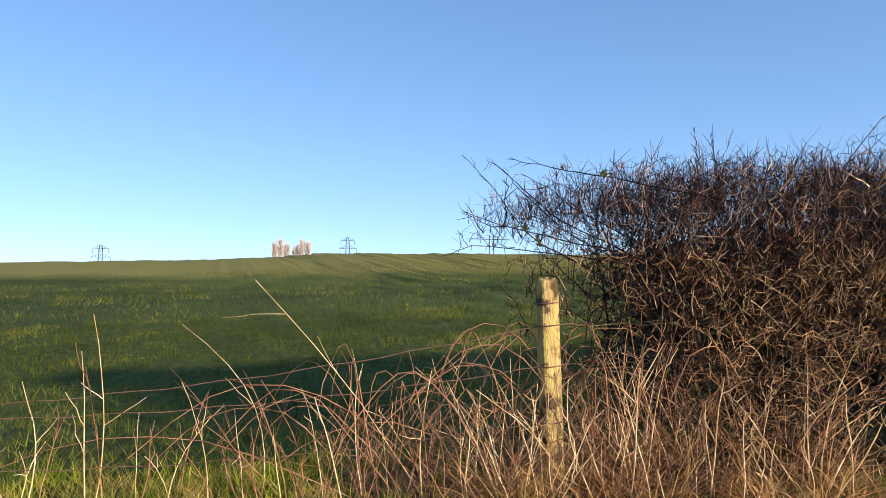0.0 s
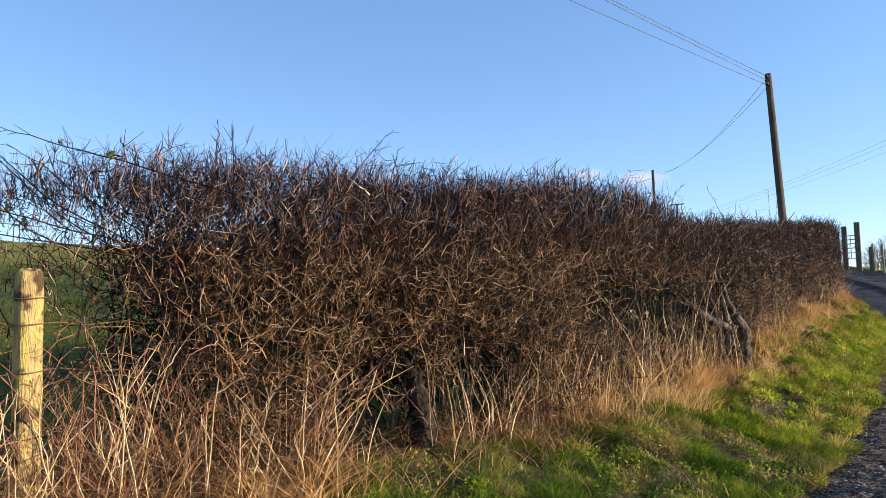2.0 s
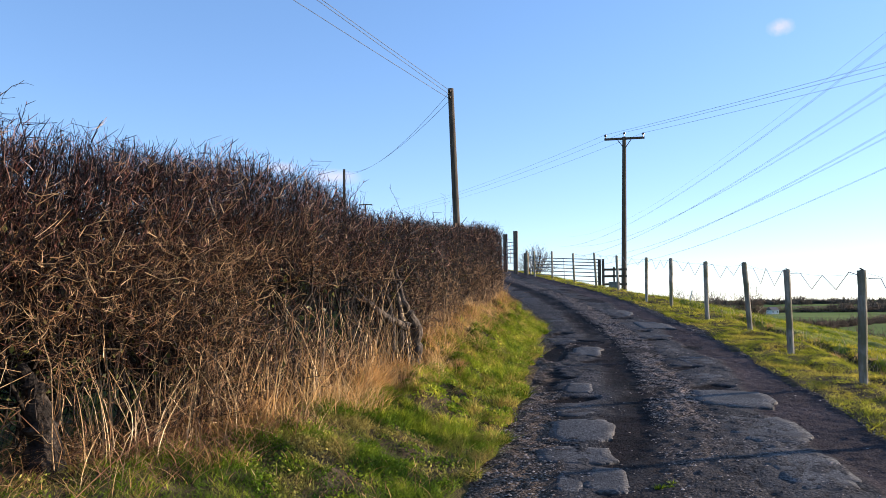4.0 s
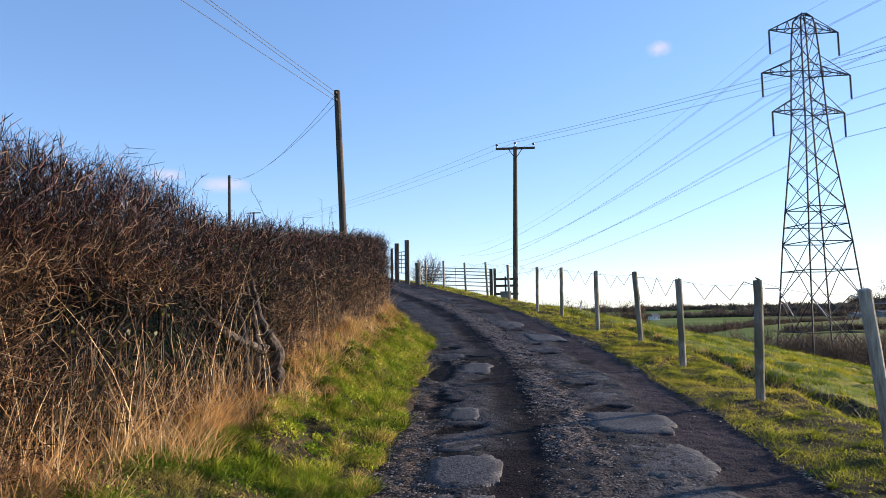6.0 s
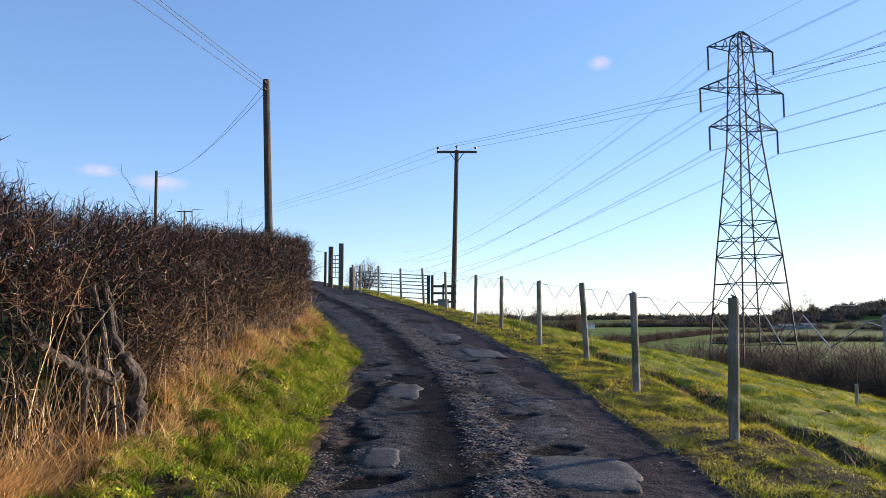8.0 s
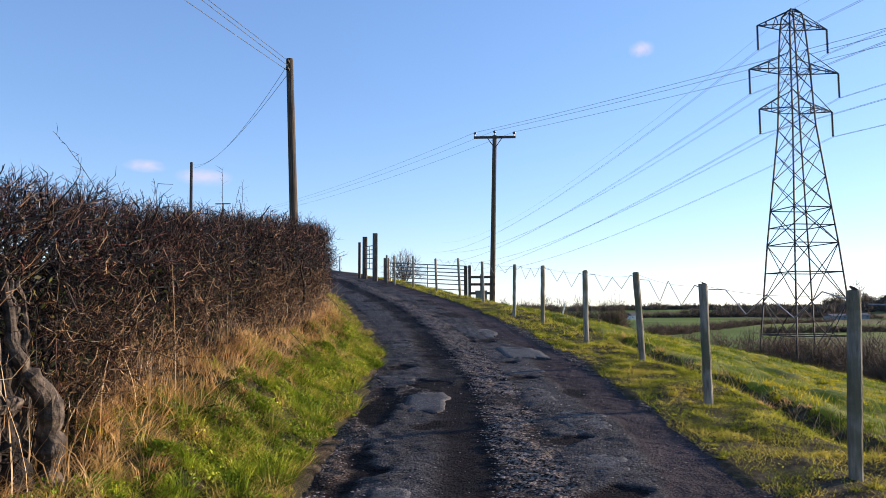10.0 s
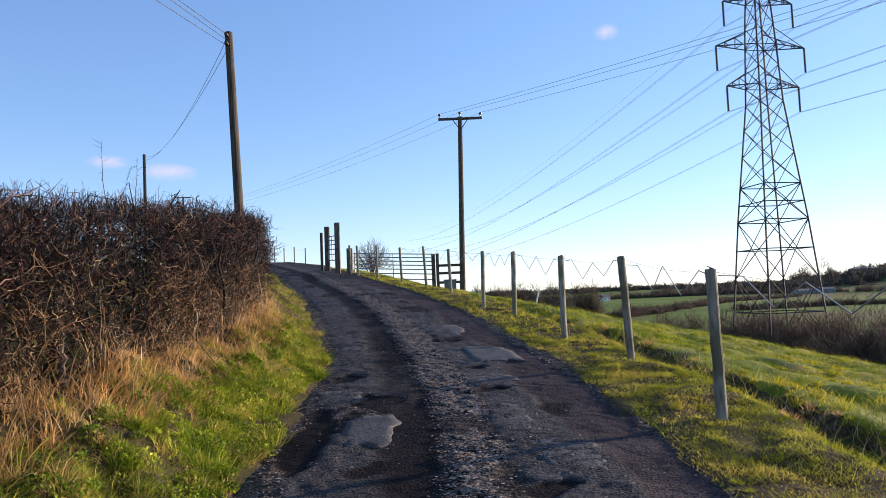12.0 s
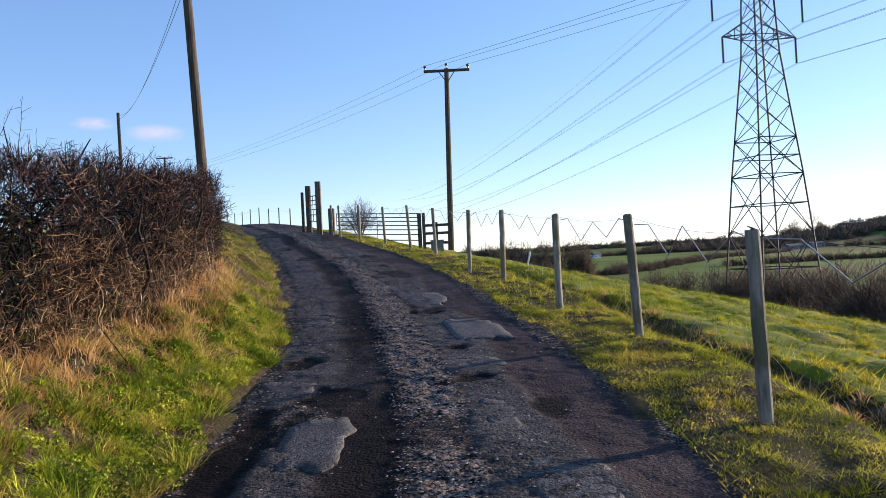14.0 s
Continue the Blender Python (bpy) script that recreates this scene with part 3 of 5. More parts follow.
def stones(n, y0, y1, size, keep):
    u, y = scatter(n, y0, y1, -HALF, HALF)
    k = keep(u, y)
    u, y = u[k], y[k]
    x = road_x(y) + u * halfwide(y) / HALF
    iu = np.clip(np.searchsorted(ru, u), 0, len(ru) - 1)
    iy = np.clip(np.searchsorted(ry, y), 0, len(ry) - 1)
    z = RZ[iy, iu]
    N = len(u)
    o = np.array([[1, 0, 0], [-1, 0, 0], [0, 1, 0], [0, -1, 0], [.2, .1, .42], [0, 0, -.4]], float)
    r = size * np.minimum(rng.lognormal(0, .5, N), 2.2)
    V = np.stack([x, y, z + r * .1], 1)[:, None] + o[None] * r[:, None, None] * rng.uniform(.6, 1.3, (N, 6, 1))
    a = rng.uniform(0, 6.28, N)
    c = np.stack([x, y], 1)[:, None]
    d = V[..., :2] - c
    V[..., 0], V[..., 1] = c[..., 0] + d[..., 0] * np.cos(a)[:, None] - d[..., 1] * np.sin(a)[:, None], c[..., 1] + d[..., 0] * np.sin(a)[:, None] + d[..., 1] * np.cos(a)[:, None]
    T = np.array([[0, 2, 4], [2, 1, 4], [1, 3, 4], [3, 0, 4]])
    V = V[:, :5]
    F = (np.arange(N)[:, None, None] * 5 + T[None]).reshape(-1, 3)
    return mesh_np("gravel", V, F)


def loose(u, y):
    """Stones lie thick on the ridge and the shoulder, thin elsewhere, hardly any in the tracks."""
    g = slab(u, y)
    return rng.random(len(u)) < np.clip(.85 * g[1] + .7 * g[3], .055 * (1 - .8 * np.maximum(g[2], g[4])), 1)


gravel = part("gravel", stones(150000, 3, 24, .0068, loose), M_STONE)
tagged(gravel, "loose grey and brown gravel on the lane", "gravel", kind="stuff")

# ---- the hedge ----
hedge = thing("hedge", "tall bare trimmed hawthorn hedge with dense brown twigs", "hedge")


def hedge_top(y):
    return road_z(y) + 2.08 + .06 * smooth((10 - y) / 1.5) + .16 * np.exp(-((y - 4.6) / 1.3) ** 2) + .05 * np.sin(y * .9) + .10 * np.exp(-((y - 7.2) / 1.3) ** 2) - .14 * np.exp(-((y - 9.4) / .8) ** 2) + .06 * np.exp(-((y - 17) / 2) ** 2) + .10 * smooth((y - 17.5) / 1.5)


def hedge_density(y):
    return np.clip((y - 3.35) / 1.1, .05, 1)


def zigzag(P0, d, L, k, wig):
    """Centre lines that start at P0 along d, kinked from joint to joint."""
    n = len(P0)
    s = np.linspace(0, 1, k)
    kink = rng.normal(0, wig, (n, k - 1, 3))
    step = d[:, None] + kink
    step /= np.linalg.norm(step, axis=2, keepdims=True)
    P = np.concatenate([np.zeros((n, 1, 3)), np.cumsum(step, 1)], 1) * (L / (k - 1))[:, None, None]
    return P0[:, None] + P


def clip_top(P, extra):
    """Shortens the twigs that would reach over the trimmed top."""
    room = np.maximum(hedge_top(P[:, 0, 1]) + extra[:, 0] - P[:, 0, 2], .03)
    rise = np.maximum((P[..., 2] - P[:, :1, 2]).max(1), 1e-4)
    f = np.minimum(1, room / rise)[:, None, None]
    return P[:, :1] + (P - P[:, :1]) * f


def gap(x, y, z):
    """Where the hedge is thin round the old trunks."""
    h = z - land(x, y, False)
    a = ((y - 9.75) / .75) ** 2 + ((h - .42) / .55) ** 2 < 1
    b = ((y - 5.35) / .34) ** 2 + ((h - .26) / .40) ** 2 < 1
    c = ((y - 16.35) / .34) ** 2 + ((h - .76) / .27) ** 2 < 1
    return (a | b | c) & (x > hedge_x(y) - .9)


def sprigs(n, y0, y1, depth, length, radius, kids, up=.55, spread=.8, zlow=.2, zpow=.8, joints=4, kid_joints=2, reach=1.0):
    """Kinked twigs, each with side twigs at wide angles."""
    y = rng.uniform(y0, y1, n)
    y = y[rng.random(n) < hedge_density(y)]
    n = len(y)
    dep = rng.uniform(*depth, n)
    x = hedge_x(y) - dep + .13 * fbm(y * 1.1, dep * 0 + 3, 3, 4)
    base, top = land(x, y, False), hedge_top(y)
    q = rng.random(n) ** zpow * reach
    low = np.minimum(zlow, top - base - .36)
    z = base + low + (top - base - low - .12) * q
    x = x + np.where(dep < .4, .14 * np.sin(q * 3), 0)
    ok = ~gap(x, y, z) | (rng.random(n) < .06)
    ok &= (fbm(y * 2.0, z * 2.2, 3, 77) > -.02 - .35 * smooth((6.6 - y) / 1.2)) | (dep > .6) | (rng.random(n) < .10) | (q > .88)
    ok &= (q > .5) | (rng.random(n) < .62) | (dep < .02)
    x, y, z, q, dep = x[ok], y[ok], z[ok], q[ok], dep[ok]
    n = len(x)
    d = rng.normal(0, spread, (n, 3))
    d[:, 2] += up * (.5 + q)
    d[:, 0] += np.where(dep < .35, .3, 0)
    d /= np.linalg.norm(d, axis=1, keepdims=True)
    L = length * rng.lognormal(0, .35, n)
    cap = (.02 + .15 * rng.random(n) ** 2.2)[:, None]
    P = clip_top(zigzag(np.stack([x, y, z], 1), d, L, joints, .32), cap)
    R = radius * rng.lognormal(0, .3, n)
    sets = [tubes(P, R[:, None] * np.linspace(1, .4, joints)[None], 3)]
    for _ in range(kids):
        j = rng.integers(1, joints, n)
        at = P[np.arange(n), j]
        e = d * .7 + rng.normal(0, .8, (n, 3)) + np.array([.12, 0, .25])
        e /= np.linalg.norm(e, axis=1, keepdims=True)
        C = clip_top(zigzag(at, e, L * rng.uniform(.22, .6, n), kid_joints, .22), cap)
        sets.append(tubes(C, R[:, None] * np.linspace(.65, .3, kid_joints)[None], 3))
    return joined(*sets)


def joined(*sets):
    V, F, o = [], [], 0
    for v, f in sets:
        V.append(v)
        F.append(f + o)
        o += len(v)
    return np.concatenate(V), np.concatenate(F)


V, F = joined(sprigs(7200, 3.5, 9.5, (.0, .5), .13, .0024, 4, 1.0, .5, joints=4, kid_joints=3),
              sprigs(1300, 3.5, 8.5, (.1, .8), .24, .0034, 4, .9, .5),
              sprigs(4000, 3.4, 9.2, (0, .35), .12, .0025, 3, 1.1, .5, .9, 1.0, kid_joints=3),
              sprigs(1500, 3.4, 9.2, (0, 1.3), .17, .0023, 2, 2.4, .35, 1.85, 1.0, kid_joints=3),
              sprigs(3600, 3.4, 9.2, (0, 1.3), .15, .0027, 4, 1.7, .42, 1.65, 1.0))
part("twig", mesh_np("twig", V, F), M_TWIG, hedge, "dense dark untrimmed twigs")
V, F = joined(sprigs(9500, 8.8, 21.5, (0, .35), .13, .0034, 4, .4, .75),
              sprigs(5000, 8.8, 21.5, (0, 1.3), .14, .0034, 4, 1.5, .45, 1.72, 1.0),
              sprigs(1100, 8.8, 21.5, (0, 1.3), .15, .0030, 2, 2.2, .35, 1.9, 1.0))
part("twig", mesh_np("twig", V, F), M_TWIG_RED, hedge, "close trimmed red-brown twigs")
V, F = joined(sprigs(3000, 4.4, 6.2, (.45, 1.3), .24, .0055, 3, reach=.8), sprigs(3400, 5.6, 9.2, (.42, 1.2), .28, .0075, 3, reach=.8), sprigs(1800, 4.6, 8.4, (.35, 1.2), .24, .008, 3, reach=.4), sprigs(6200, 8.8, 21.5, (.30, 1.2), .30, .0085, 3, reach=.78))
part("inner_branch", mesh_np("inner_branch", V, F), M_TWIG_SHADE, hedge, "inner hedge branches, coloured dark for shade")
V, F = joined(sprigs(800, 3.9, 21.5, (.1, 1.0), .26, .0034, 4, .6, .7, .05, 2.2, kid_joints=3),
              sprigs(2700, 3.6, 16, (-.08, .30), .17, .0025, 3, .6, .7, .05, 3.2, kid_joints=3),
              sprigs(1500, 6.0, 10.5, (-.05, .3), .17, .0022, 3, .7, .6, .05, 1.4, kid_joints=3),
              sprigs(1500, 4.4, 7.6, (-.14, .30), .16, .0025, 4, .6, .7, .05, 2.6, kid_joints=3),
              sprigs(4200, 4.3, 9.3, (-.06, .22), .14, .0024, 4, .6, .7, .15, .9, kid_joints=3, reach=.66),
              sprigs(4200, 8.8, 18.2, (-.05, .22), .15, .0026, 4, .5, .7, .05, 1.0, kid_joints=3, reach=.52),
              sprigs(2000, 3.5, 5.2, (-.22, .2), .16, .0020, 4, .7, .6, .05, 2.8, kid_joints=3))
part("branch", mesh_np("branch", V, F), M_TWIG_LOW, hedge, "pale tangled older branches")


def stems():
    y = np.arange(4.3, 21.6, .12)
    y = y + rng.uniform(-.06, .06, len(y))
    n = len(y)
    x = hedge_x(y) - rng.uniform(.25, .9, n)
    z = land(x, y, False) - .05
    s = np.linspace(0, 1, 6)
    H = hedge_top(y) - z - rng.uniform(.2, .9, n)
    P = np.stack([x, y, z], 1)[:, None] + np.stack([0 * s, 0 * s, s], 1)[None] * H[:, None, None]
    P[..., :2] += np.cumsum(rng.normal(0, .07, (n, 6, 2)), 1)
    return tubes(P, (rng.uniform(.012, .03, n)[:, None] * (1 - .6 * s)), 5)


V, F = stems()
part("stem", mesh_np("stem", V, F), M_BARK, hedge, "upright grey-brown hedge stems")


def suckers(n, y0, y1, tall=-.85):
    """Upright shoots that spring from the hedge foot."""
    y = rng.uniform(y0, y1, n)
    y = y[fbm(y * 1.1, y * 0 + 5, 3, 19) + rng.normal(0, .25, n) > -.15]
    n = len(y)
    x = hedge_x(y) + rng.uniform(-.22, .12, n)
    z = land(x, y, False) - .03
    s = np.linspace(0, 1, 6)
    H = np.minimum(rng.lognormal(tall, .35, n), 1.25)
    P = np.stack([x, y, z], 1)[:, None] + np.stack([0 * s, 0 * s, s], 1)[None] * H[:, None, None]
    P[..., :2] += rng.normal(0, .16, (n, 1, 2)) * (H[:, None] * s[None])[..., None] + np.cumsum(rng.normal(0, .026, (n, 6, 2)), 1)
    return tubes(P, rng.uniform(.0022, .0048, n)[:, None] * (1 - .55 * s), 4)


V, F = joined(suckers(900, 6.8, 21), suckers(240, 5.9, 9.3, -.5), suckers(110, 4.5, 6.6, -.6))
tagged(part("sucker", mesh_np("sucker", V, F), M_TWIG_LOW, hedge, "upright tan shoots at the hedge foot"), kind="stuff")


M_LIMB = material("pale_debarked_limb", [(.020, .015, .012), (.075, .058, .044), (.20, .155, .118)], 14, 8, .85, .7, 50, spec=.2)


def knotty(points, radius, seed, n=10):
    """A gnarled limb."""
    r = np.random.default_rng(seed)
    pts = np.array(points, float)
    t = np.linspace(0, len(pts) - 1, 26)
    P = np.stack([np.interp(t, np.arange(len(pts)), pts[:, i]) for i in range(3)], 1) + r.normal(0, .007, (26, 3))
    R = np.interp(t, np.linspace(0, len(pts) - 1, len(radius)), radius) * (1 + .15 * r.normal(0, 1, 26))
    return rod(P, R, n)


zb = float(land(-2.2, 10.3))
part("trunk", knotty([(-2.22, 10.32, zb - .15), (-2.21, 10.33, zb + .12), (-2.19, 10.31, zb + .34), (-2.20, 10.25, zb + .54), (-2.25, 10.14, zb + .66), (-2.30, 10.1, zb + .82), (-2.40, 10.15, zb + 1.15)], [.11, .078, .066, .06, .048, .034, .02], 1), M_LIMB, hedge, "gnarled grey cut hawthorn trunk")
part("trunk", knotty([(-2.27, 10.12, zb - .1), (-2.26, 10.08, zb + .15), (-2.24, 10.0, zb + .32), (-2.30, 10.05, zb + .5), (-2.33, 10.1, zb + .9)], [.10, .085, .065, .04, .02], 8), M_BARK, hedge, "dark gnarled hawthorn trunk")
part("limb", knotty([(-2.20, 10.0, 1.17), (-2.24, 9.9, 1.20), (-2.33, 9.64, 1.28), (-2.40, 9.50, 1.36), (-2.46, 9.42, 1.44), (-2.60, 9.5, 1.55)], [.058, .042, .035, .038, .028, .018], 2, 9), M_LIMB, hedge, "pale laid limb")
for i, (px, py, hz) in enumerate(((-2.28, 9.95, 1.1), (-2.34, 10.2, 1.25), (-2.3, 9.7, .95), (-2.38, 10.35, 1.2), (-2.46, 16.35, 1.0), (-2.45, 13.2, .9))):
    z = float(land(px, py))
    part("stem", knotty([(px, py, z), (px + .03, py - .03, z + hz * .4), (px - .05, py + .05, z + hz * .75), (px - .12, py + .02, z + hz)], [.026, .022, .016, .009], 60 + i, 6), M_LIMB, hedge, "bare grey stem")
zc = float(land(-2.95, 5.5))
part("trunk", knotty([(-2.97, 5.66, zc - .1), (-2.96, 5.65, zc + .12), (-2.98, 5.63, zc + .26), (-3.00, 5.63, zc + .40), (-3.06, 5.58, zc + .52)], [.10, .082, .07, .05, .028], 3), M_BARK, hedge, "gnarled cut hawthorn trunk")
part("limb", knotty([(-3.0, 5.25, 1.02), (-3.08, 5.0, .98), (-3.2, 4.8, 1.0), (-3.3, 4.62, 1.06)], [.02, .02, .017, .012], 4, 6), M_TWIG_LOW, hedge, "bare pale broken branch")


def shoot(p, d, L, seed):
    """One long loose shoot with a few buds of side growth."""
    r = np.random.default_rng(seed)
    d = np.array(d, float) / np.linalg.norm(d)
    P = [np.array(p, float)]
    for _ in range(9):
        d = d + r.normal(0, .10, 3)
        d /= np.linalg.norm(d)
        P.append(P[-1] + d * L / 9)
    sets = [tubes(np.array([P]), .0026 * np.linspace(1, .4, 10)[None], 4)]
    for j in range(2, 9, 2):
        e = d + r.normal(0, .8, 3)
        e /= np.linalg.norm(e)
        sets.append(tubes(np.array([[P[j], P[j] + e * L * .06, P[j] + e * L * .13]]), np.array([[.002, .0017, .001]]), 4))
    return mesh_np("shoot", *joined(*sets))


def long_shoot(points, seed):
    """A long bent shoot through the points, with short side spurs."""
    r = np.random.default_rng(seed)
    pts = np.array(points, float)
    t = np.linspace(0, len(pts) - 1, 14)
    P = np.stack([np.interp(t, np.arange(len(pts)), pts[:, i]) for i in range(3)], 1)
    P[1:] += np.cumsum(r.normal(0, .006, (13, 3)), 0)
    sets = [tubes(P[None], np.linspace(.0042, .0014, 14)[None], 4)]
    d = P[-1] - P[0]
    d /= np.linalg.norm(d)
    for j in range(1, 13):
        e = d * .6 + r.normal(0, .6, 3)
        e /= np.linalg.norm(e)
        L = r.uniform(.03, .11)
        sets.append(tubes(np.array([[P[j], P[j] + e * L * .5 + r.normal(0, .006, 3), P[j] + e * L]]), np.array([[.0018, .0015, .0009]]), 3))
    return mesh_np("shoot", *joined(*sets))


SHOOTS = (((-3.25, 4.5, 2.05), (-3.58, 3.88, 2.24), (-3.69, 3.68, 2.29), (-3.76, 3.51, 2.33), (-3.82, 3.37, 2.36)), ((-3.6, 3.95, 1.6), (-3.83, 3.56, 1.87), (-3.88, 3.31, 2.2), (-3.91, 3.13, 2.37)),
          ((-3.55, 4.1, 1.75), (-3.79, 3.63, 1.9), (-3.91, 3.32, 2.0), (-3.97, 3.13, 2.05)), ((-3.55, 4.1, 1.7), (-3.8, 3.63, 1.8), (-3.98, 3.21, 1.85), (-4.05, 3.02, 1.79)),
          ((-3.5, 4.15, 1.7), (-3.76, 3.66, 1.97), (-3.85, 3.34, 2.26), (-3.88, 3.26, 2.31)), ((-3.45, 4.2, 1.75), (-3.7, 3.74, 2.06), (-3.74, 3.61, 2.2), (-3.8, 3.45, 2.29)),
          ((-3.5, 4.2, 1.6), (-3.71, 3.78, 1.9), (-3.82, 3.45, 2.2), (-3.84, 3.37, 2.27)), ((-3.62, 4.72, 2.0), (-3.70, 4.59, 2.45), (-3.70, 4.57, 2.60)), ((-3.45, 5.3, 2.1), (-3.35, 5.6, 2.5), (-3.32, 5.76, 2.66)),
          ((-2.7, 12.1, 2.3), (-2.77, 11.51, 2.72), (-2.77, 11.16, 2.87)), ((-2.75, 12.7, 2.4), (-2.79, 12.8, 2.9)), ((-2.80, 14.7, 2.6), (-2.81, 14.59, 3.1), (-2.81, 14.56, 3.35)),
          ((-2.8, 14.8, 2.7), (-2.83, 15.25, 3.2)), ((-2.8, 15.2, 2.7), (-2.83, 15.4, 3.3)))
for i, pts in enumerate(SHOOTS):
    part("shoot", long_shoot(pts, 950 + i), M_TWIG, hedge, "long loose hawthorn shoot")
BARE = (((-2.36, 14.83, 2.77), (-2.33, 15.03, 2.63), (-2.32, 15.39, 2.38), (-2.33, 15.51, 1.98)), ((-2.34, 15.07, 2.56), (-2.33, 15.32, 2.71), (-2.35, 15.57, 2.84)),
        ((-2.33, 16.01, 2.24), (-2.31, 15.68, 2.07), (-2.31, 15.5, 1.93), (-2.33, 15.4, 1.55)), ((-2.35, 14.78, 2.17), (-2.31, 15.22, 2.17), (-2.33, 15.63, 2.17)),
        ((-2.35, 16.37, 2.83), (-2.31, 17.02, 2.75)), ((-2.33, 14.69, 1.98), (-2.30, 15.12, 2.03), (-2.31, 15.73, 2.0), (-2.33, 16.07, 1.87)))
for i, pts in enumerate(BARE):
    part("branch", long_shoot(pts, 980 + i), M_TWIG_LOW, hedge, "long pale bare branch across the hedge face")
for i in range(40):
    if i < 16:
        y = rng.uniform(3.7, 4.6)
        p = (float(hedge_x(y)) - rng.uniform(.1, .7), y, rng.uniform(1.5, 2.1))
        d, L = (rng.normal(-.45, .2), rng.normal(-.5, .2), rng.normal(.6, .3)), rng.uniform(.25, .5)
    else:
        y = rng.uniform(4, 18)
        p = (float(hedge_x(y)) - rng.uniform(.1, 1.1), y, float(hedge_top(y)) - .1)
        d, L = (rng.normal(0, .25), rng.normal(0, .3), rng.uniform(.6, 1)), rng.uniform(.15, .38)
    part("shoot", shoot(p, d, L, 900 + i), M_TWIG, hedge)


def leaf_cards(C, size):
    N = len(C)
    a, b = rng.normal(0, 1, (N, 3)), rng.normal(0, 1, (N, 3))
    a /= np.linalg.norm(a, axis=1, keepdims=True)
    b -= a * (a * b).sum(1, keepdims=True)
    b /= np.linalg.norm(b, axis=1, keepdims=True)
    s = size * rng.uniform(.6, 1.4, (N, 1))
    V = np.stack([C - a * s, C + b * s * .55, C + a * s, C - b * s * .55], 1)
    return V.reshape(-1, 3), np.arange(N * 4).reshape(-1, 4)


n = 3000
y = np.concatenate([rng.uniform(3.8, 15, 2300), rng.uniform(4.2, 6.4, 700)])
x = hedge_x(y) - rng.uniform(-.05, .5, n)
C = np.stack([x, y, land(x, y, False) + .35 + 1.1 * rng.random(n) ** 1.3], 1)
C = C[~gap(C[:, 0], C[:, 1], C[:, 2])]
V, F = leaf_cards(C, .018)
part("leaf", mesh_np("leaf", V, F), M_LEAF, hedge, "scattered olive bramble leaves low in the hedge")
for c in ((-3.84, 3.5, 1.96), (-3.69, 3.68, 2.29), (-3.58, 3.88, 2.25), (-3.82, 3.56, 1.88)):
    for _ in range(7):
        V, F = leaf_cards(np.array(c) + rng.normal(0, .022, (1, 3)), .020)
        part("leaf", mesh_np("leaf", V, F), M_LEAF, hedge)
# ---- grasses ----
def grass(name, label, mat, n, y0, y1, xa, xb, h, wd, spread, keep=None, k=3, category="grass", curl=.5):
    y = rng.uniform(y0, y1, n)
    lo, hi = xa(y), xb(y)
    x = lo + (hi - lo) * rng.random(n)
    if keep is not None:
        q = keep(x, y)
        x, y = x[q], y[q]
    n = len(x)
    base = np.stack([x, y, land(x, y) - .01], 1)
    tuft = fbm(x * 3.1, y * 3.1, 3, 5)
    H = h * rng.lognormal(0, .3, n) * (.55 + 1.0 * smooth((tuft + .45) / .9))
    V, F = blades(base, H, wd * rng.uniform(.6, 1.4, n), rng.normal(0, spread, (n, 2)) * H[:, None], curl, k)
    return tagged(part(name, mesh_np(name, V, F), mat), label, category, kind="stuff")


ledge = lambda y: road_x(y) - halfwide(y) + .05 + .24 * fbm(y * 1.7, y * 0 + 2, 3, 6)  # noqa: E731
redge = lambda y: road_x(y) + halfwide(y) - .07 + .14 * fbm(y * 1.1, y * 0 + 8, 3, 7)  # noqa: E731
clump = lambda sc, th, seed: (lambda x, y: fbm(x * sc, y * sc, 3, seed) + rng.normal(0, .25, len(x)) > th)  # noqa: E731
gap_foot = lambda x, y: (np.abs(y - 5.4) > .45) | (rng.random(len(x)) < .5)  # noqa: E731
by_post = lambda x, y: (np.abs((x + 3.6) * .43 + (y - 3.5) * .9) > .15) | (rng.random(len(x)) < .12)  # noqa: E731
earth = lambda x, y: (fbm(x * 1.9, y * 1.5, 3, 44) > .13) & (y > 8.6) & (rng.random(len(x)) < .88)  # noqa: E731
bank_clump = lambda x, y: clump(2.4, -.2, 41)(x, y) & ~earth(x, y)  # noqa: E731
grass("verge_grass", "lush green verge grass beside the lane", M_VERGE, 70000, 3.8, 8.6, lambda y: hedge_x(y) + .05, ledge, .05, .0027, .8, clump(2.4, -.3, 41), k=2)
grass("dead_stems", "thin brown litter of dead stems at the hedge foot", M_BRAMBLE, 3200, 4.3, 7.4, lambda y: hedge_x(y) - .4, lambda y: hedge_x(y) + .55, .13, .0024, 1.2, lambda x, y: clump(2.0, -.25, 58)(x, y) & gap_foot(x, y), 5)
grass("dry_grass", "low bleached grass at the hedge foot", M_STRAW, 2200, 4.3, 7.4, lambda y: hedge_x(y) - .2, lambda y: hedge_x(y) + .6, .15, .0026, 1.0, lambda x, y: clump(2.2, .05, 59)(x, y) & gap_foot(x, y), 5)
grass("verge_grass", "short green verge grass along the lane", M_GRASS, 62000, 8.2, 17, lambda y: hedge_x(y) + .1, ledge, .044, .0027, .8, bank_clump, k=2)
grass("verge_grass", "short green verge grass along the lane", M_GRASS, 34000, 17, 42, lambda y: hedge_x(y) + .1, ledge, .07, .004, .6, k=2)
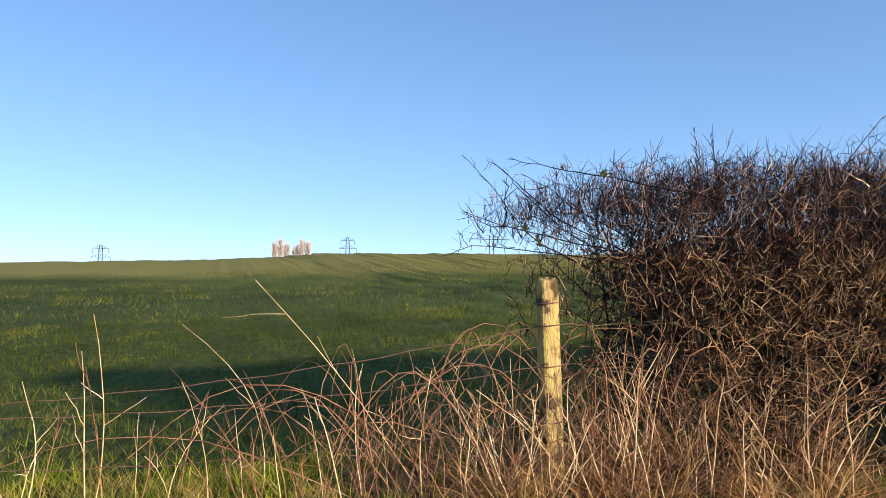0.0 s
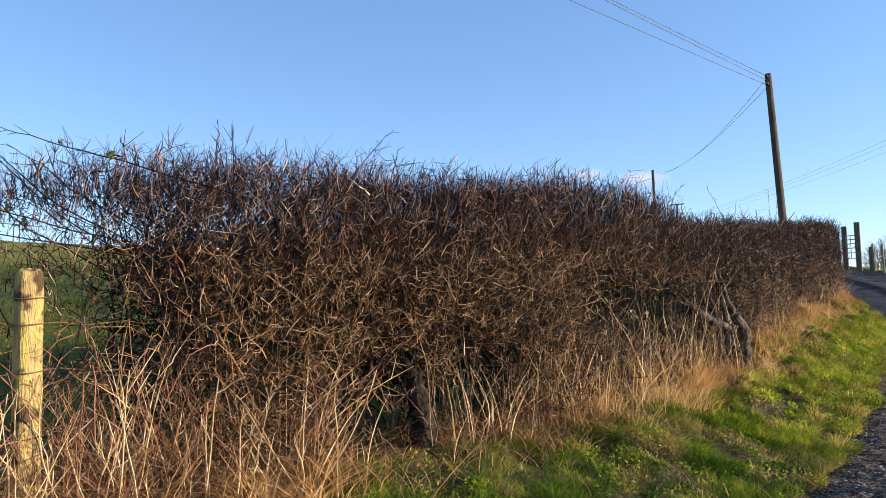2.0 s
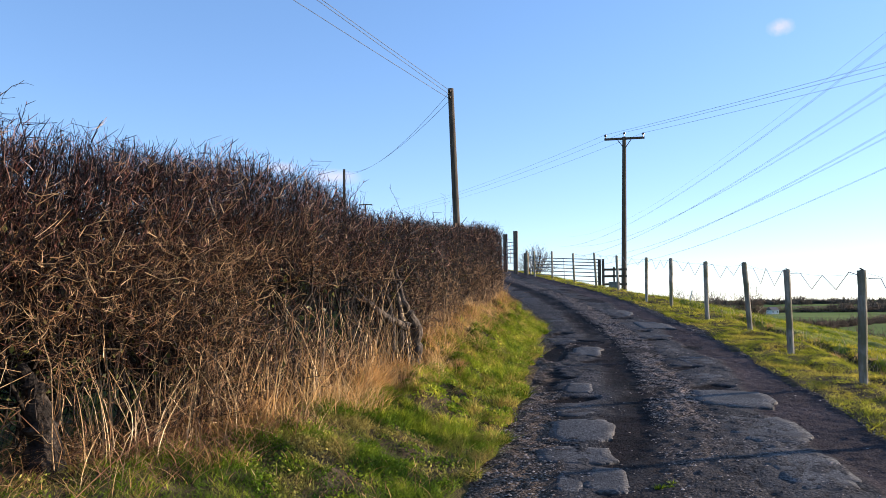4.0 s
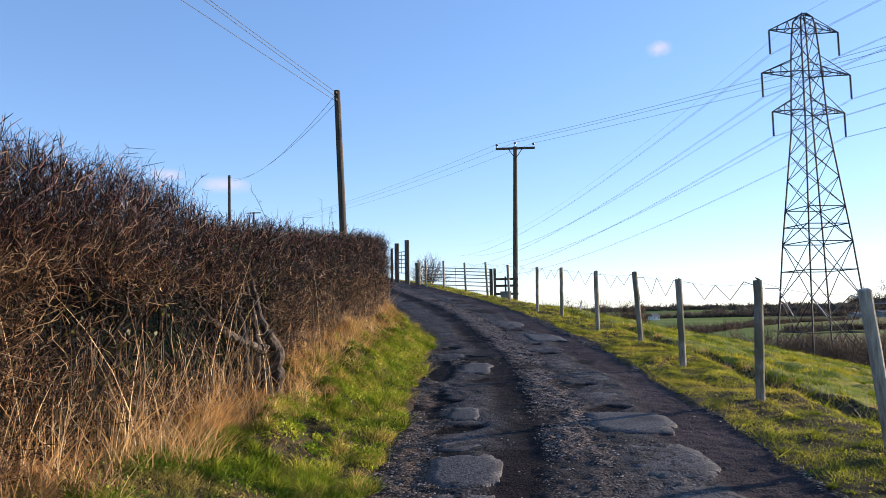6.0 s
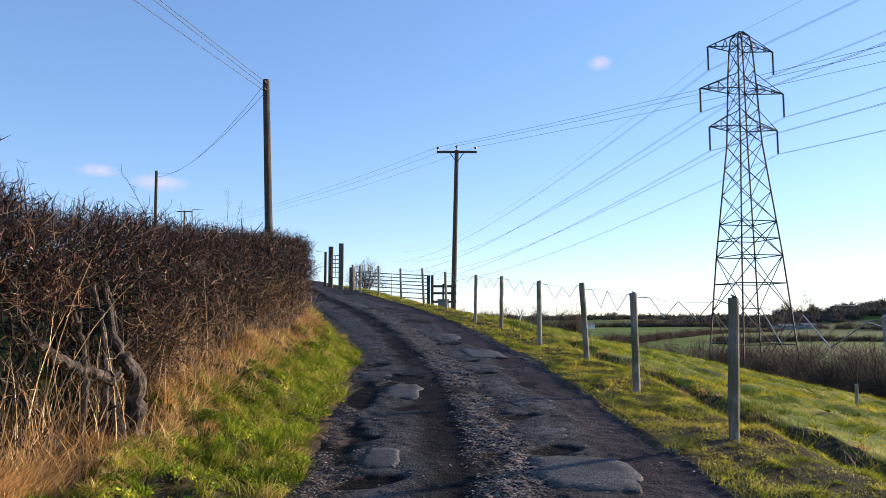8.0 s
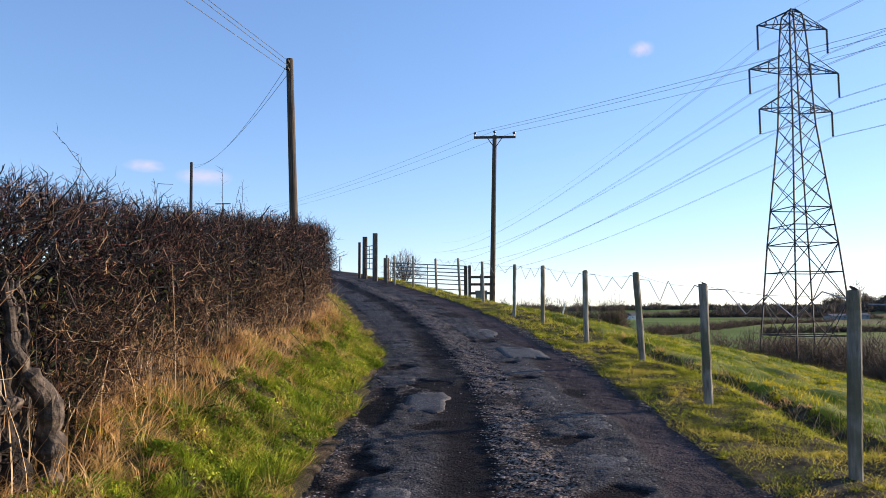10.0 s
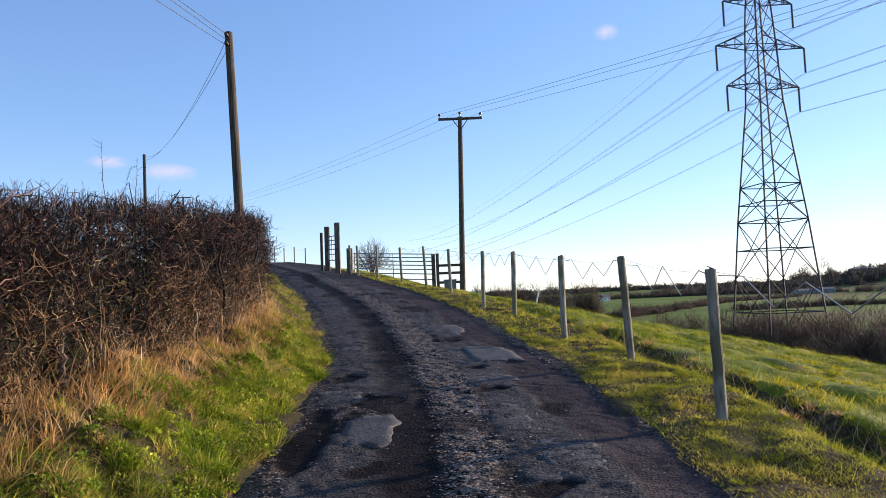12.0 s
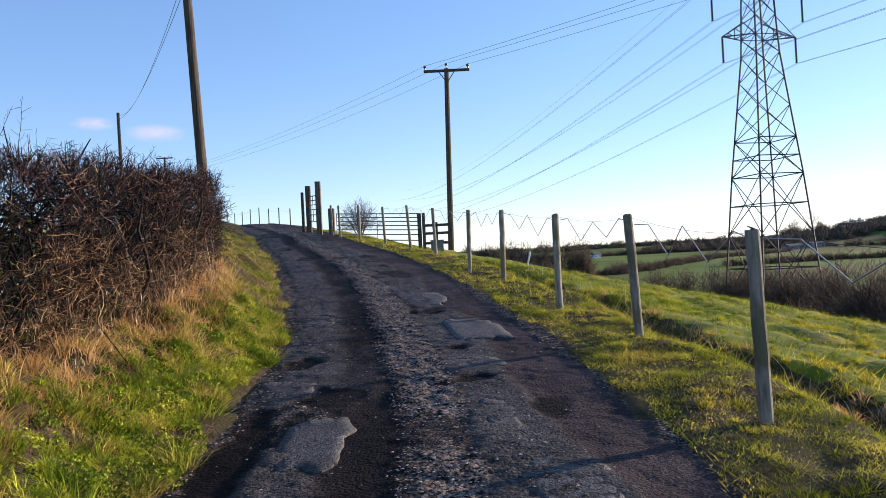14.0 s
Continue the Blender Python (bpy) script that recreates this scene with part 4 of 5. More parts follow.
grass("dry_grass", "tall dry straw-coloured grass at the hedge foot", M_STRAW, 2600, 7.0, 12.5, lambda y: hedge_x(y) - .3, lambda y: hedge_x(y) + .34, .32, .0036, .45, lambda x, y: clump(1.0, .18, 51)(x, y) & (np.abs(y - 9.85) > .6), 5)
grass("dry_grass", "tall dry straw-coloured grass at the hedge foot", M_STRAW, 950, 6.6, 9.5, lambda y: hedge_x(y) - .1, lambda y: hedge_x(y) + .42, .26, .0030, .7, clump(1.6, .12, 52), 5)
grass("dry_grass", "tall dry straw-coloured grass at the hedge foot", M_STRAW, 5000, 12.5, 22, lambda y: hedge_x(y) - .25, lambda y: hedge_x(y) + .35, .22, .0042, .4, clump(1.1, .1, 51), 5)
grass("dry_grass", "matted straw-coloured grass on the bank", M_STRAW, 11000, 3.5, 24, lambda y: hedge_x(y) + .1, ledge, .06, .0028, .9, lambda x, y: clump(1.9, .05, 61)(x, y) & ~earth(x, y), 4)
grass("dry_grass", "tangled straw-coloured grass on the upper bank", M_STRAW, 6500, 6.5, 22, lambda y: hedge_x(y) - .1, lambda y: hedge_x(y) + .45, .12, .003, .8, clump(1.5, .02, 62), 4)
grass("dry_grass", "tangled dead grass below the field fence", M_STRAW, 900, 3.2, 4.7, lambda y: hedge_x(y) - .3, lambda y: hedge_x(y) + .6, .26, .0036, .7, lambda x, y: clump(1.8, .05, 53)(x, y) & by_post(x, y), 5)
grass("dead_stems", "brown thatch of dead stems below the fence", M_BRAMBLE, 2500, 2.6, 4.4, lambda y: hedge_x(y) - .6, lambda y: hedge_x(y) + .5, .17, .0034, 1.2, by_post, 5)
grass("dead_stems", "pale thatch of dead stems below the fence", M_STRAW, 3300, 3.1, 4.6, lambda y: hedge_x(y) - .15, lambda y: hedge_x(y) + .7, .2, .0038, 1.1, lambda x, y: clump(1.8, -.05, 54)(x, y) & by_post(x, y), 5)
grass("verge_grass", "rank green grass before the field fence", M_GRASS, 28000, -2.5, 3.4, lambda y: hedge_x(y) - 1.3, lambda y: hedge_x(y) + 1.3, .13, .0028, .6, k=2)
grass("verge_grass", "rough green verge grass on the lower bank", M_GRASS, 34000, -9, 3.9, lambda y: hedge_x(y) + 1.0, ledge, .06, .0034, .8, clump(2.0, -.3, 45), k=2)
grass("dry_grass", "matted straw-coloured grass on the lower bank", M_STRAW, 6000, -9, 3.6, lambda y: hedge_x(y) + .6, ledge, .08, .0032, .9, clump(1.9, -.05, 46), 4)
grass("verge_grass", "yellow-green grass under the post fence", M_RGRASS, 30000, -9, 4.1, redge, lambda y: redge(y) + 1.6, .04, .0032, .8, clump(2.4, -.35, 72), k=2)
grass("pasture_grass", "grazed tussocky grass on the slope", M_PGRASS, 40000, -9, 6.1, lambda y: redge(y) + 1.3, lambda y: redge(y) + 9, .06, .0050, .7, clump(1.1, -.2, 82), 2)
grass("field_crop", "short green winter crop in the field", M_CROP, 78000, -9, 13, lambda y: hedge_x(y) - 16, lambda y: hedge_x(y) - .6, .10, .004, .5, None, 2)
grass("field_crop", "short green winter crop in the field", M_CROP, 42000, -18, 34, lambda y: hedge_x(y) - 52, lambda y: hedge_x(y) - 15, .13, .010, .5, None, 2)
edge_thin = lambda x, y: clump(2.4, -.3, 71)(x, y) & (rng.random(len(x)) < .32 + (x - redge(y)) / .35)  # noqa: E731
grass("verge_grass", "yellow-green grass under the post fence", M_RGRASS, 105000, 4, 20, redge, lambda y: redge(y) + 1.6, .036, .0025, .8, edge_thin, k=2)
grass("verge_grass", "yellow-green grass under the post fence", M_RGRASS, 30000, 20, 46, redge, lambda y: redge(y) + 2.2, .06, .004, .7, k=2)
grass("pasture_grass", "grazed tussocky grass on the slope", M_PGRASS, 140000, 6, 30, lambda y: redge(y) + 1.9, lambda y: redge(y) + 13, .06, .0046, .7, clump(1.1, -.1, 81), 2)
grass("pasture_grass", "rank green grass overhanging the ditch", M_PGRASS, 14000, 6, 30, lambda y: redge(y) + 1.25, lambda y: redge(y) + 2.1, .075, .0036, .8, clump(1.6, -.2, 83), 2)
grass("ditch_stalks", "dead pale stalks along the ditch", M_STALK, 900, 8, 26, lambda y: redge(y) + 1.3, lambda y: redge(y) + 2.3, .22, .0022, .5, None, 4)


def tufts(name, label, mat, n, y0, y1, xa, xb, size, per, wd, seed):
    """Round tussocks: blades that spring from one crown and bend outwards."""
    r = np.random.default_rng(seed)
    y = r.uniform(y0, y1, n)
    x = xa(y) + (xb(y) - xa(y)) * r.random(n)
    s = size * r.lognormal(0, .35, n)
    a, d = r.uniform(0, 6.28, (n, per)), np.sqrt(r.random((n, per)))
    bx = x[:, None] + np.cos(a) * d * s[:, None] * .45
    by = y[:, None] + np.sin(a) * d * s[:, None] * .45
    out = np.stack([np.cos(a), np.sin(a)], -1) * (d * s[:, None] * .8)[..., None] + r.normal(0, .25, (n, per, 2)) * s[:, None, None]
    H = s[:, None] * (1.05 - .5 * d) * r.uniform(.6, 1.2, (n, per))
    base = np.stack([bx, by, land(bx, by) - .01], -1).reshape(-1, 3)
    V, F = blades(base, H.ravel(), wd * r.uniform(.6, 1.4, n * per), out.reshape(-1, 2), .6, 3)
    return tagged(part(name, mesh_np(name, V, F), mat), label, "grass", kind="stuff")


tufts("grass_tufts", "fresh lime-green grass tufts on the bank", M_LIME, 260, 8.2, 20, lambda y: hedge_x(y) + .4, lambda y: ledge(y) - .05, .12, 90, .0030, 21)
tufts("grass_tufts", "coarse yellow-green tufts on the bank", M_GRASS, 420, 8.0, 20, lambda y: hedge_x(y) + .25, lambda y: ledge(y) - .02, .12, 70, .0032, 26)
tufts("grass_tufts", "bleached yellow grass tufts on the bank", M_STRAW, 300, 8.5, 20, lambda y: hedge_x(y) + .1, lambda y: hedge_x(y) + .62, .11, 60, .0028, 22)
tufts("grass_tufts", "low green tussocks along the fence", M_RGRASS, 420, 5, 26, redge, lambda y: redge(y) + 1.5, .055, 60, .0028, 23)
tufts("grass_tufts", "green tussocks in the pasture", M_PGRASS, 420, 7, 26, lambda y: redge(y) + 1.95, lambda y: redge(y) + 9, .085, 60, .0042, 24)
tufts("grass_tuft", "small green grass tuft growing on the gravel ridge", M_LIME, 4, 7.3, 7.5, lambda y: road_x(y) - .34, lambda y: road_x(y) - .24, .055, 60, .0026, 27)
tufts("grass_tufts", "dead brown tussocks in the ditch", M_STRAW, 110, 7, 26, lambda y: redge(y) + 1.35, lambda y: redge(y) + 2.1, .09, 40, .0030, 25)

def tussock(x, y, height, wide, n, seed):
    """One big tussock of long bleached grass that leans out and droops."""
    r = np.random.default_rng(seed)
    a, d = r.uniform(0, 6.28, n), np.sqrt(r.random(n))
    bx, by = x + np.cos(a) * d * wide * .6, y + np.sin(a) * d * wide
    H = height * r.lognormal(0, .22, n) * (1.1 - .35 * d)
    lean = np.stack([np.cos(a) * d * .35 + .22, np.sin(a) * d * .35 - .08], 1) * H[:, None] + r.normal(0, .42, (n, 2)) * H[:, None]
    V, F = blades(np.stack([bx, by, land(bx, by) - .01], 1), H, .0030 * r.uniform(.6, 1.4, n), lean, .95, 5)
    tagged(part("grass_tussock", mesh_np("grass_tussock", V, F), M_STRAW), "big golden tussock of long bleached grass at the hedge foot", "grass", "golden tussocks")


for i, (tx, ty, th, tw, tn) in enumerate(((-2.22, 9.05, .36, .20, 420), (-2.18, 8.55, .34, .22, 300), (-2.1, 8.2, .26, .35, 260), (-2.12, 11.6, .24, .40, 260), (-2.05, 13.2, .30, .40, 320),
                                          (-2.12, 14.6, .20, .45, 260), (-2.15, 16.2, .20, .5, 260), (-2.25, 17.9, .20, .5, 260))):
    tussock(tx, ty, th, tw, tn, 700 + i)

n = 34000
y = rng.uniform(3.8, 20, n)
x = hedge_x(y) + .15 + (ledge(y) - hedge_x(y) - .15) * rng.random(n)
q = (fbm(x * 2.3, y * 2.3, 3, 91) > -.05) & ~earth(x, y)
x, y = x[q], y[q]
V, F = leaf_cards(np.stack([x, y, land(x, y) + .015 + .045 * rng.random(len(x))], 1), .011)
tagged(part("bank_weeds", mesh_np("bank_weeds", V, F), M_VERGE), "low leafy weeds and moss on the bank", "weeds", kind="stuff")
n = 18000
y = rng.uniform(9, 20, n)
x = hedge_x(y) + .35 + (ledge(y) - hedge_x(y) - .35) * rng.random(n)
q = (fbm(x * 1.9, y * 1.9, 3, 93) > .02) & ~earth(x, y)
x, y = x[q], y[q]
V, F = leaf_cards(np.stack([x, y, land(x, y) + .02 + .05 * rng.random(len(x))], 1), .012)
tagged(part("bank_weeds", mesh_np("bank_weeds", V, F), M_LIME), "yellow-green leafy weeds in clumps on the bank", "weeds", kind="stuff")
def mounds(label, mat, n, y0, y1, size, per, leaf, seed):
    """Domed clumps of small leaves."""
    r = np.random.default_rng(seed)
    y = r.uniform(y0, y1, n)
    x = hedge_x(y) + .35 + (ledge(y) - .06 - hedge_x(y) - .35) * r.random(n)
    s = size * r.lognormal(0, .35, n)
    d = r.normal(0, 1, (n, per, 3))
    d /= np.linalg.norm(d, axis=2, keepdims=True)
    d[..., 2] = np.abs(d[..., 2]) * .75
    C = d * (s[:, None] * r.uniform(.75, 1.1, (n, per)))[..., None] + np.stack([x, y, land(x, y) - .02], 1)[:, None]
    V, F = leaf_cards(C.reshape(-1, 3), leaf)
    return tagged(part("weed_clumps", mesh_np("weed_clumps", V, F), mat), label, "weeds", kind="stuff")


mounds("domed clumps of lime-green leafy weeds on the bank", M_LIME, 150, 8.6, 19, .085, 150, .013, 31)
mounds("domed clumps of dark green leafy weeds on the bank", M_VERGE, 130, 8.6, 19, .08, 150, .013, 32)
mounds("low clumps of green leafy weeds by the lane", M_VERGE, 70, 4.6, 8.6, .06, 130, .011, 33)
n = 9000
y = rng.uniform(5, 22, n)
x = redge(y) + 1.7 * rng.random(n)
V, F = leaf_cards(np.stack([x, y, land(x, y) + .01 + .02 * rng.random(n)], 1), .008)
tagged(part("bank_weeds", mesh_np("bank_weeds", V, F), M_RGRASS), "low leafy weeds and moss under the fence", "weeds", kind="stuff")

# ---- stalks and brambles by the field fence ----
def stalks(n, seed, y0, y1, off, length, radius, tilt):
    """Nearly straight stems at many angles, each with a few side stems."""
    r = np.random.default_rng(seed)
    y = r.uniform(y0, y1, n)
    x = hedge_x(y) + r.normal(*off, n)
    z = land(x, y) - .02
    L = r.uniform(*length, n)
    s = np.linspace(0, 1, 9)
    d = np.stack([r.normal(0, tilt, n), r.normal(0, tilt, n), np.ones(n)], 1)
    bend = r.normal(0, .26, (n, 2))
    P = np.stack([x, y, z], 1)[:, None] + d[:, None] * (L[:, None] * s)[..., None]
    P[..., :2] += bend[:, None] * (s ** 2.2)[None, :, None] * L[:, None, None]
    P[:, 1:] += np.cumsum(np.cumsum(r.normal(0, .0055, (n, 8, 3)), 1), 1)
    R = r.uniform(*radius, n)
    sets = [tubes(P, R[:, None] * (1 - .6 * s), 6)]
    for _ in range(2):
        j = r.integers(4, 8, n)
        at = P[np.arange(n), j]
        e = d * .8 + r.normal(0, .45, (n, 3))
        e /= np.linalg.norm(e, axis=1, keepdims=True)
        q = np.linspace(0, 1, 5)
        C = at[:, None] + e[:, None] * (L * r.uniform(.1, .35, n))[:, None, None] * q[None, :, None]
        C[:, 1:] += np.cumsum(r.normal(0, .005, (n, 4, 3)), 1)
        sets.append(tubes(C, (R * .6)[:, None] * (1 - .5 * q)[None], 4))
    return joined(*sets)


for i in range(20):
    V, F = stalks(1, 505 + i, .7 + .13 * i, .8 + .13 * i, (.15, .3), (.5, 1.15), (.0028, .0050), .17)
    tagged(part("dead_stalk", mesh_np("dead_stalk", V, F), M_STALK), "tall pale dead stalk among the grass before the field fence", "stalk", "dead stalks by the fence")
for i in range(16):
    V, F = stalks(1, 605 + i, .9 + .15 * i, 1.0 + .15 * i, (.1, .25), (.3, .9), (.003, .005), .3)
    tagged(part("dead_stalk", mesh_np("dead_stalk", V, F), M_BRAMBLE), "reddish-brown dead bramble stalk before the field fence", "stalk", "reddish stalks by the fence")
for i in range(125):
    V, F = stalks(1, 4000 + i, 3.0, 4.8, (.2, .25), (.3, .8), (.0028, .0052), .28) if i < 95 else stalks(1, 4000 + i, 5.9, 8.5, (.12, .15), (.25, .55), (.0022, .0038), .25)
    tagged(part("dead_stalk", mesh_np("dead_stalk", V, F), M_STALK), "pale dead stalk leaning at the hedge foot", "stalk", "pale stalks along the hedge foot")
V, F = joined(stalks(165, 16, 2.0, 4.9, (.05, .35), (.25, .7), (.0018, .0034), .5), stalks(120, 18, 3.2, 4.8, (.1, .25), (.25, .6), (.0016, .0030), .5))
tagged(part("dead_stalks", mesh_np("dead_stalks", V, F), M_BRAMBLE), "reddish-brown dead stems before the field fence", "stalks", kind="stuff")
grass("dead_stalks", "pale upright stems in front of the hedge", M_STALK, 500, 3.8, 12, lambda y: hedge_x(y) - .15, lambda y: hedge_x(y) + .3, .50, .0034, .25, lambda x, y: clump(1.4, -.05, 56)(x, y) & gap_foot(x, y), 6, "stalks", .2)


def arches(n, seed):
    r = np.random.default_rng(seed)
    y = r.uniform(2.5, 4.7, n)
    x = hedge_x(y) - r.uniform(-.25, .4, n)
    z = land(x, y)
    s = np.linspace(0, 1, 10)
    span = np.stack([r.normal(.1, .35, n), r.normal(0, .8, n)], 1)
    H = r.uniform(.4, .95, n)
    P = np.zeros((n, 10, 3))
    P[..., 0] = x[:, None] + span[:, :1] * s
    P[..., 1] = y[:, None] + span[:, 1:] * s
    P[..., 2] = z[:, None] + H[:, None] * np.sin(s * 2.5)
    P += np.cumsum(r.normal(0, .012, (n, 10, 3)), 1)
    return tubes(P, (r.uniform(.0022, .0045, n)[:, None] * (1 - .5 * s)), 5)


for i in range(85):
    V, F = arches(1, 4200 + i)
    tagged(part("bramble_stem", mesh_np("bramble_stem", V, F), M_BRAMBLE), "arching reddish-brown bramble stem by the field fence", "bramble", "bramble stems by the fence")


# ---- field fence: lichened post and wires ----
def round_post(height, radius, seed, top_bevel=.012, n=14, lean=(0, 0)):
    r = np.random.default_rng(seed)
    zs = np.concatenate([np.linspace(-.35, height - top_bevel, 9), [height]])
    P = np.stack([lean[0] * zs + r.normal(0, .002, 10), lean[1] * zs + r.normal(0, .002, 10), zs], 1)
    R = radius * (1 + r.normal(0, .025, 10))
    R[-1] *= .8
    return rod(P, R, n)


fz = float(land(-3.66, 3.55))
fence = thing("field_fence", "old wire field fence on a lichened yellow post", "fence", (-3.66, 3.55, fz))


def sawn_post(h, w, lean, seed):
    """A squared post with rounded arrises, checks along the grain and a worn top."""
    r = np.random.default_rng(seed)
    K = 28
    a = np.arange(K) * 2 * np.pi / K
    c, q = np.cos(a), np.sin(a)
    rad = (np.abs(c) ** 3 + np.abs(q) ** 3) ** (-1 / 3) * (1 - .05 * (r.random(K) < .2))
    rings = [(-.35, 1), (0, 1.03), (.25, 1), (.5, 1.01), (.75, .99), (h - .12, 1), (h - .03, .99), (h - .008, .93), (h + .004, .7), (h + .006, .3)]
    bm = bmesh.new()
    rows = []
    for z, f in rings:
        jit = 1 + r.normal(0, .012, K)
        rows.append([bm.verts.new((lean[0] * z + w * f * rad[k] * jit[k] * c[k], lean[1] * z + w * f * rad[k] * jit[k] * q[k], z + (r.normal(0, .003) if z > h - .02 else 0))) for k in range(K)])
    for lo, hi in zip(rows, rows[1:]):
        for k in range(K):
            bm.faces.new((lo[k], lo[(k + 1) % K], hi[(k + 1) % K], hi[k]))
    bm.faces.new(rows[-1])
    bmesh.ops.recalc_face_normals(bm, faces=bm.faces)
    return bm


part("post", sawn_post(1.63 - fz, .058, (.06, -.04), 11), M_LICHEN, fence, "sawn yellow lichen-covered wooden post")


def wire_curve(name, pts, radius, mat, parent, label=""):
    c = bpy.data.curves.new(name, "CURVE")
    c.dimensions, c.bevel_depth, c.bevel_resolution = "3D", radius, 1
    sp = c.splines.new("POLY")
    sp.points.add(len(pts) - 1)
    for p, q in zip(sp.points, pts):
        p.co = (*q, 1)
    me_ob = bpy.data.objects.new("tmp", c)
    me = bpy.data.meshes.new_from_object(me_ob)
    me.name = name
    bpy.data.objects.remove(me_ob)
    bpy.data.curves.remove(c)
    me.materials.clear()
    me.materials.append(mat)
    ob = new(name, me)
    ob.parent = parent
    return tagged(ob, label)


for h in (1.5, 1.38, 1.16, .86):
    loop = [(.072 * math.cos(a) + .06 * (h - fz), .072 * math.sin(a) - .04 * (h - fz), h - fz + .004 * math.sin(2 * a)) for a in np.linspace(0, 2 * math.pi, 19)]
    wire_curve("wire_tie", loop, .0034, M_RUST, fence, "rusty wire wrapped round the post")
for z0, z1, z2 in ((1.38, .98, .80), (1.16, .90, .62), (.86, .62, .40)):
    pts = []
    for i in range(41):
        t = i / 40
        yy = 3.5 - 5.6 * t
        xx = float(np.interp(yy, [-2.1, .7, 3.5], [-5.4, -4.62, -3.6]))
        zz = float(np.interp(t, [0, .5, 1], [z0, z1, z2]))
        pts.append((xx + 3.66, yy - 3.55, zz - fz - .05 * math.sin(math.pi * min(1, t * 2)) + .006 * math.sin(i * 1.7)))
    wire_curve("wire", pts, .0030, M_RUST, fence, "slack rusty wire strand")
    wire_curve("wire", [(.04 - .012 * i, i * .12, z0 - fz + .01 * math.sin(i * 2.1)) for i in range(16)], .003, M_RUST, fence, "slack rusty wire strand")

# ---- lane fence: round posts with a zigzag rope ----
LANE_POSTS = [(2.95, 6.5, .02, .0), (2.87, 9.2, -.11, -.02), (2.73, 11.6, .015, -.05), (2.605, 14.42, .003, .05), (2.56, 17.4, -.07, -.09), (2.06, 19.65, -.005, -.02),
              (1.55, 22.8, .01, -.06), (1.0, 24.6, .02, .02), (.26, 29.2, -.03, 0), (-.55, 32.0, -.05, 0), (-1.5, 34.2, -.04, 0), (-2.6, 36.4, -.01, 0), (-3.6, 38.3, -.02, 0), (-4.1, 39.6, -.02, 0)]
lane_fence = thing("lane_fence", "row of round weathered posts carrying a zigzag white rope", "fence", (2.7, 12.0, float(land(2.7, 12.0))))
ORG = Vector(lane_fence.location)
tops = []
for i, (px, py, lx, ly) in enumerate(LANE_POSTS):
    z = float(land(px, py))
    h = 1.30 if i < 8 else 1.25 + .10 * min(max(px - float(road_x(py)) - float(halfwide(py)), 0), 3.3) * float(smooth((py - 26) / 10))
    bm = round_post(h, .048 if i < 7 else .044, 100 + i, lean=(lx, ly))
    bmesh.ops.translate(bm, verts=bm.verts, vec=Vector((px, py, z)) - ORG)
    part("post", bm, M_POST, lane_fence)
    tops.append(Vector((px + lx * h, py + ly * h, z + h)))
for i in range(min(10, len(tops) - 1)):
    a, b = tops[i], tops[i + 1]
    teeth = 3
    r = random.Random(i)
    pts = [a - ORG + Vector((.05, 0, -.10))]
    for j in range(teeth):
        f0, f1 = (j + .42 + r.uniform(-.08, .08)) / teeth, (j + .92 + r.uniform(-.08, .05)) / teeth
        up, low = a.lerp(b, f0), a.lerp(b, min(f1, 1))
        pts.append(up - ORG + Vector((.03, 0, -.01 - r.uniform(0, .05) - .04 * math.sin(f0 * 3.1))))
        pts.append(low - ORG + Vector((.03, 0, -.31 - r.uniform(-.06, .05) + (.2 if j == teeth - 1 else 0))))
    wire_curve("rope", pts, .0050, M_ROPE, lane_fence, "white electric fence rope in zigzags")
    pts = [a.lerp(b, k / 8) - ORG + Vector((.045, 0, -.04 - .05 * math.sin(k / 8 * 3.14))) for k in range(9)]
    wire_curve("wire", pts, .0018, M_WIRE, lane_fence, "thin top wire")
for px, py in ((7.2, 17.5), (9.1, 16.9), (6.4, 12.6)):
    bm = round_post(.42, .028, int(px * 10))
    ob = part("stake", bm, M_POST)
    ob.location = (px, py, float(land(px, py)))
    tagged(ob, "short weathered stake in the pasture", "stake", "pasture stakes")


bm = round_post(.40, .022, 77, lean=(.25, .05))
ob = part("stake", bm, M_WALLWHITE)
ob.location = (2.5, 27.5, float(land(2.5, 27.5)))
tagged(ob, "short pale leaning stake in the pasture", "stake", "pasture stakes")

# ---- poles and lines ----
def pole(name, label, base, top, r0, r1):
    base, top = Vector(base), Vector(top)
    t = thing(name, label, "utility pole", base)
    part("pole", rod([(top - base) * f for f in np.linspace(0, 1, 8)], np.linspace(r0, r1, 8), 14), M_POLE, t, "round tarred timber pole")
    return t, top - base


def catenary(a, b, sag, n=24):
    a, b = Vector(a), Vector(b)
    return [a.lerp(b, i / n) - Vector((0, 0, sag * 4 * (i / n) * (1 - i / n))) for i in range(n + 1)]


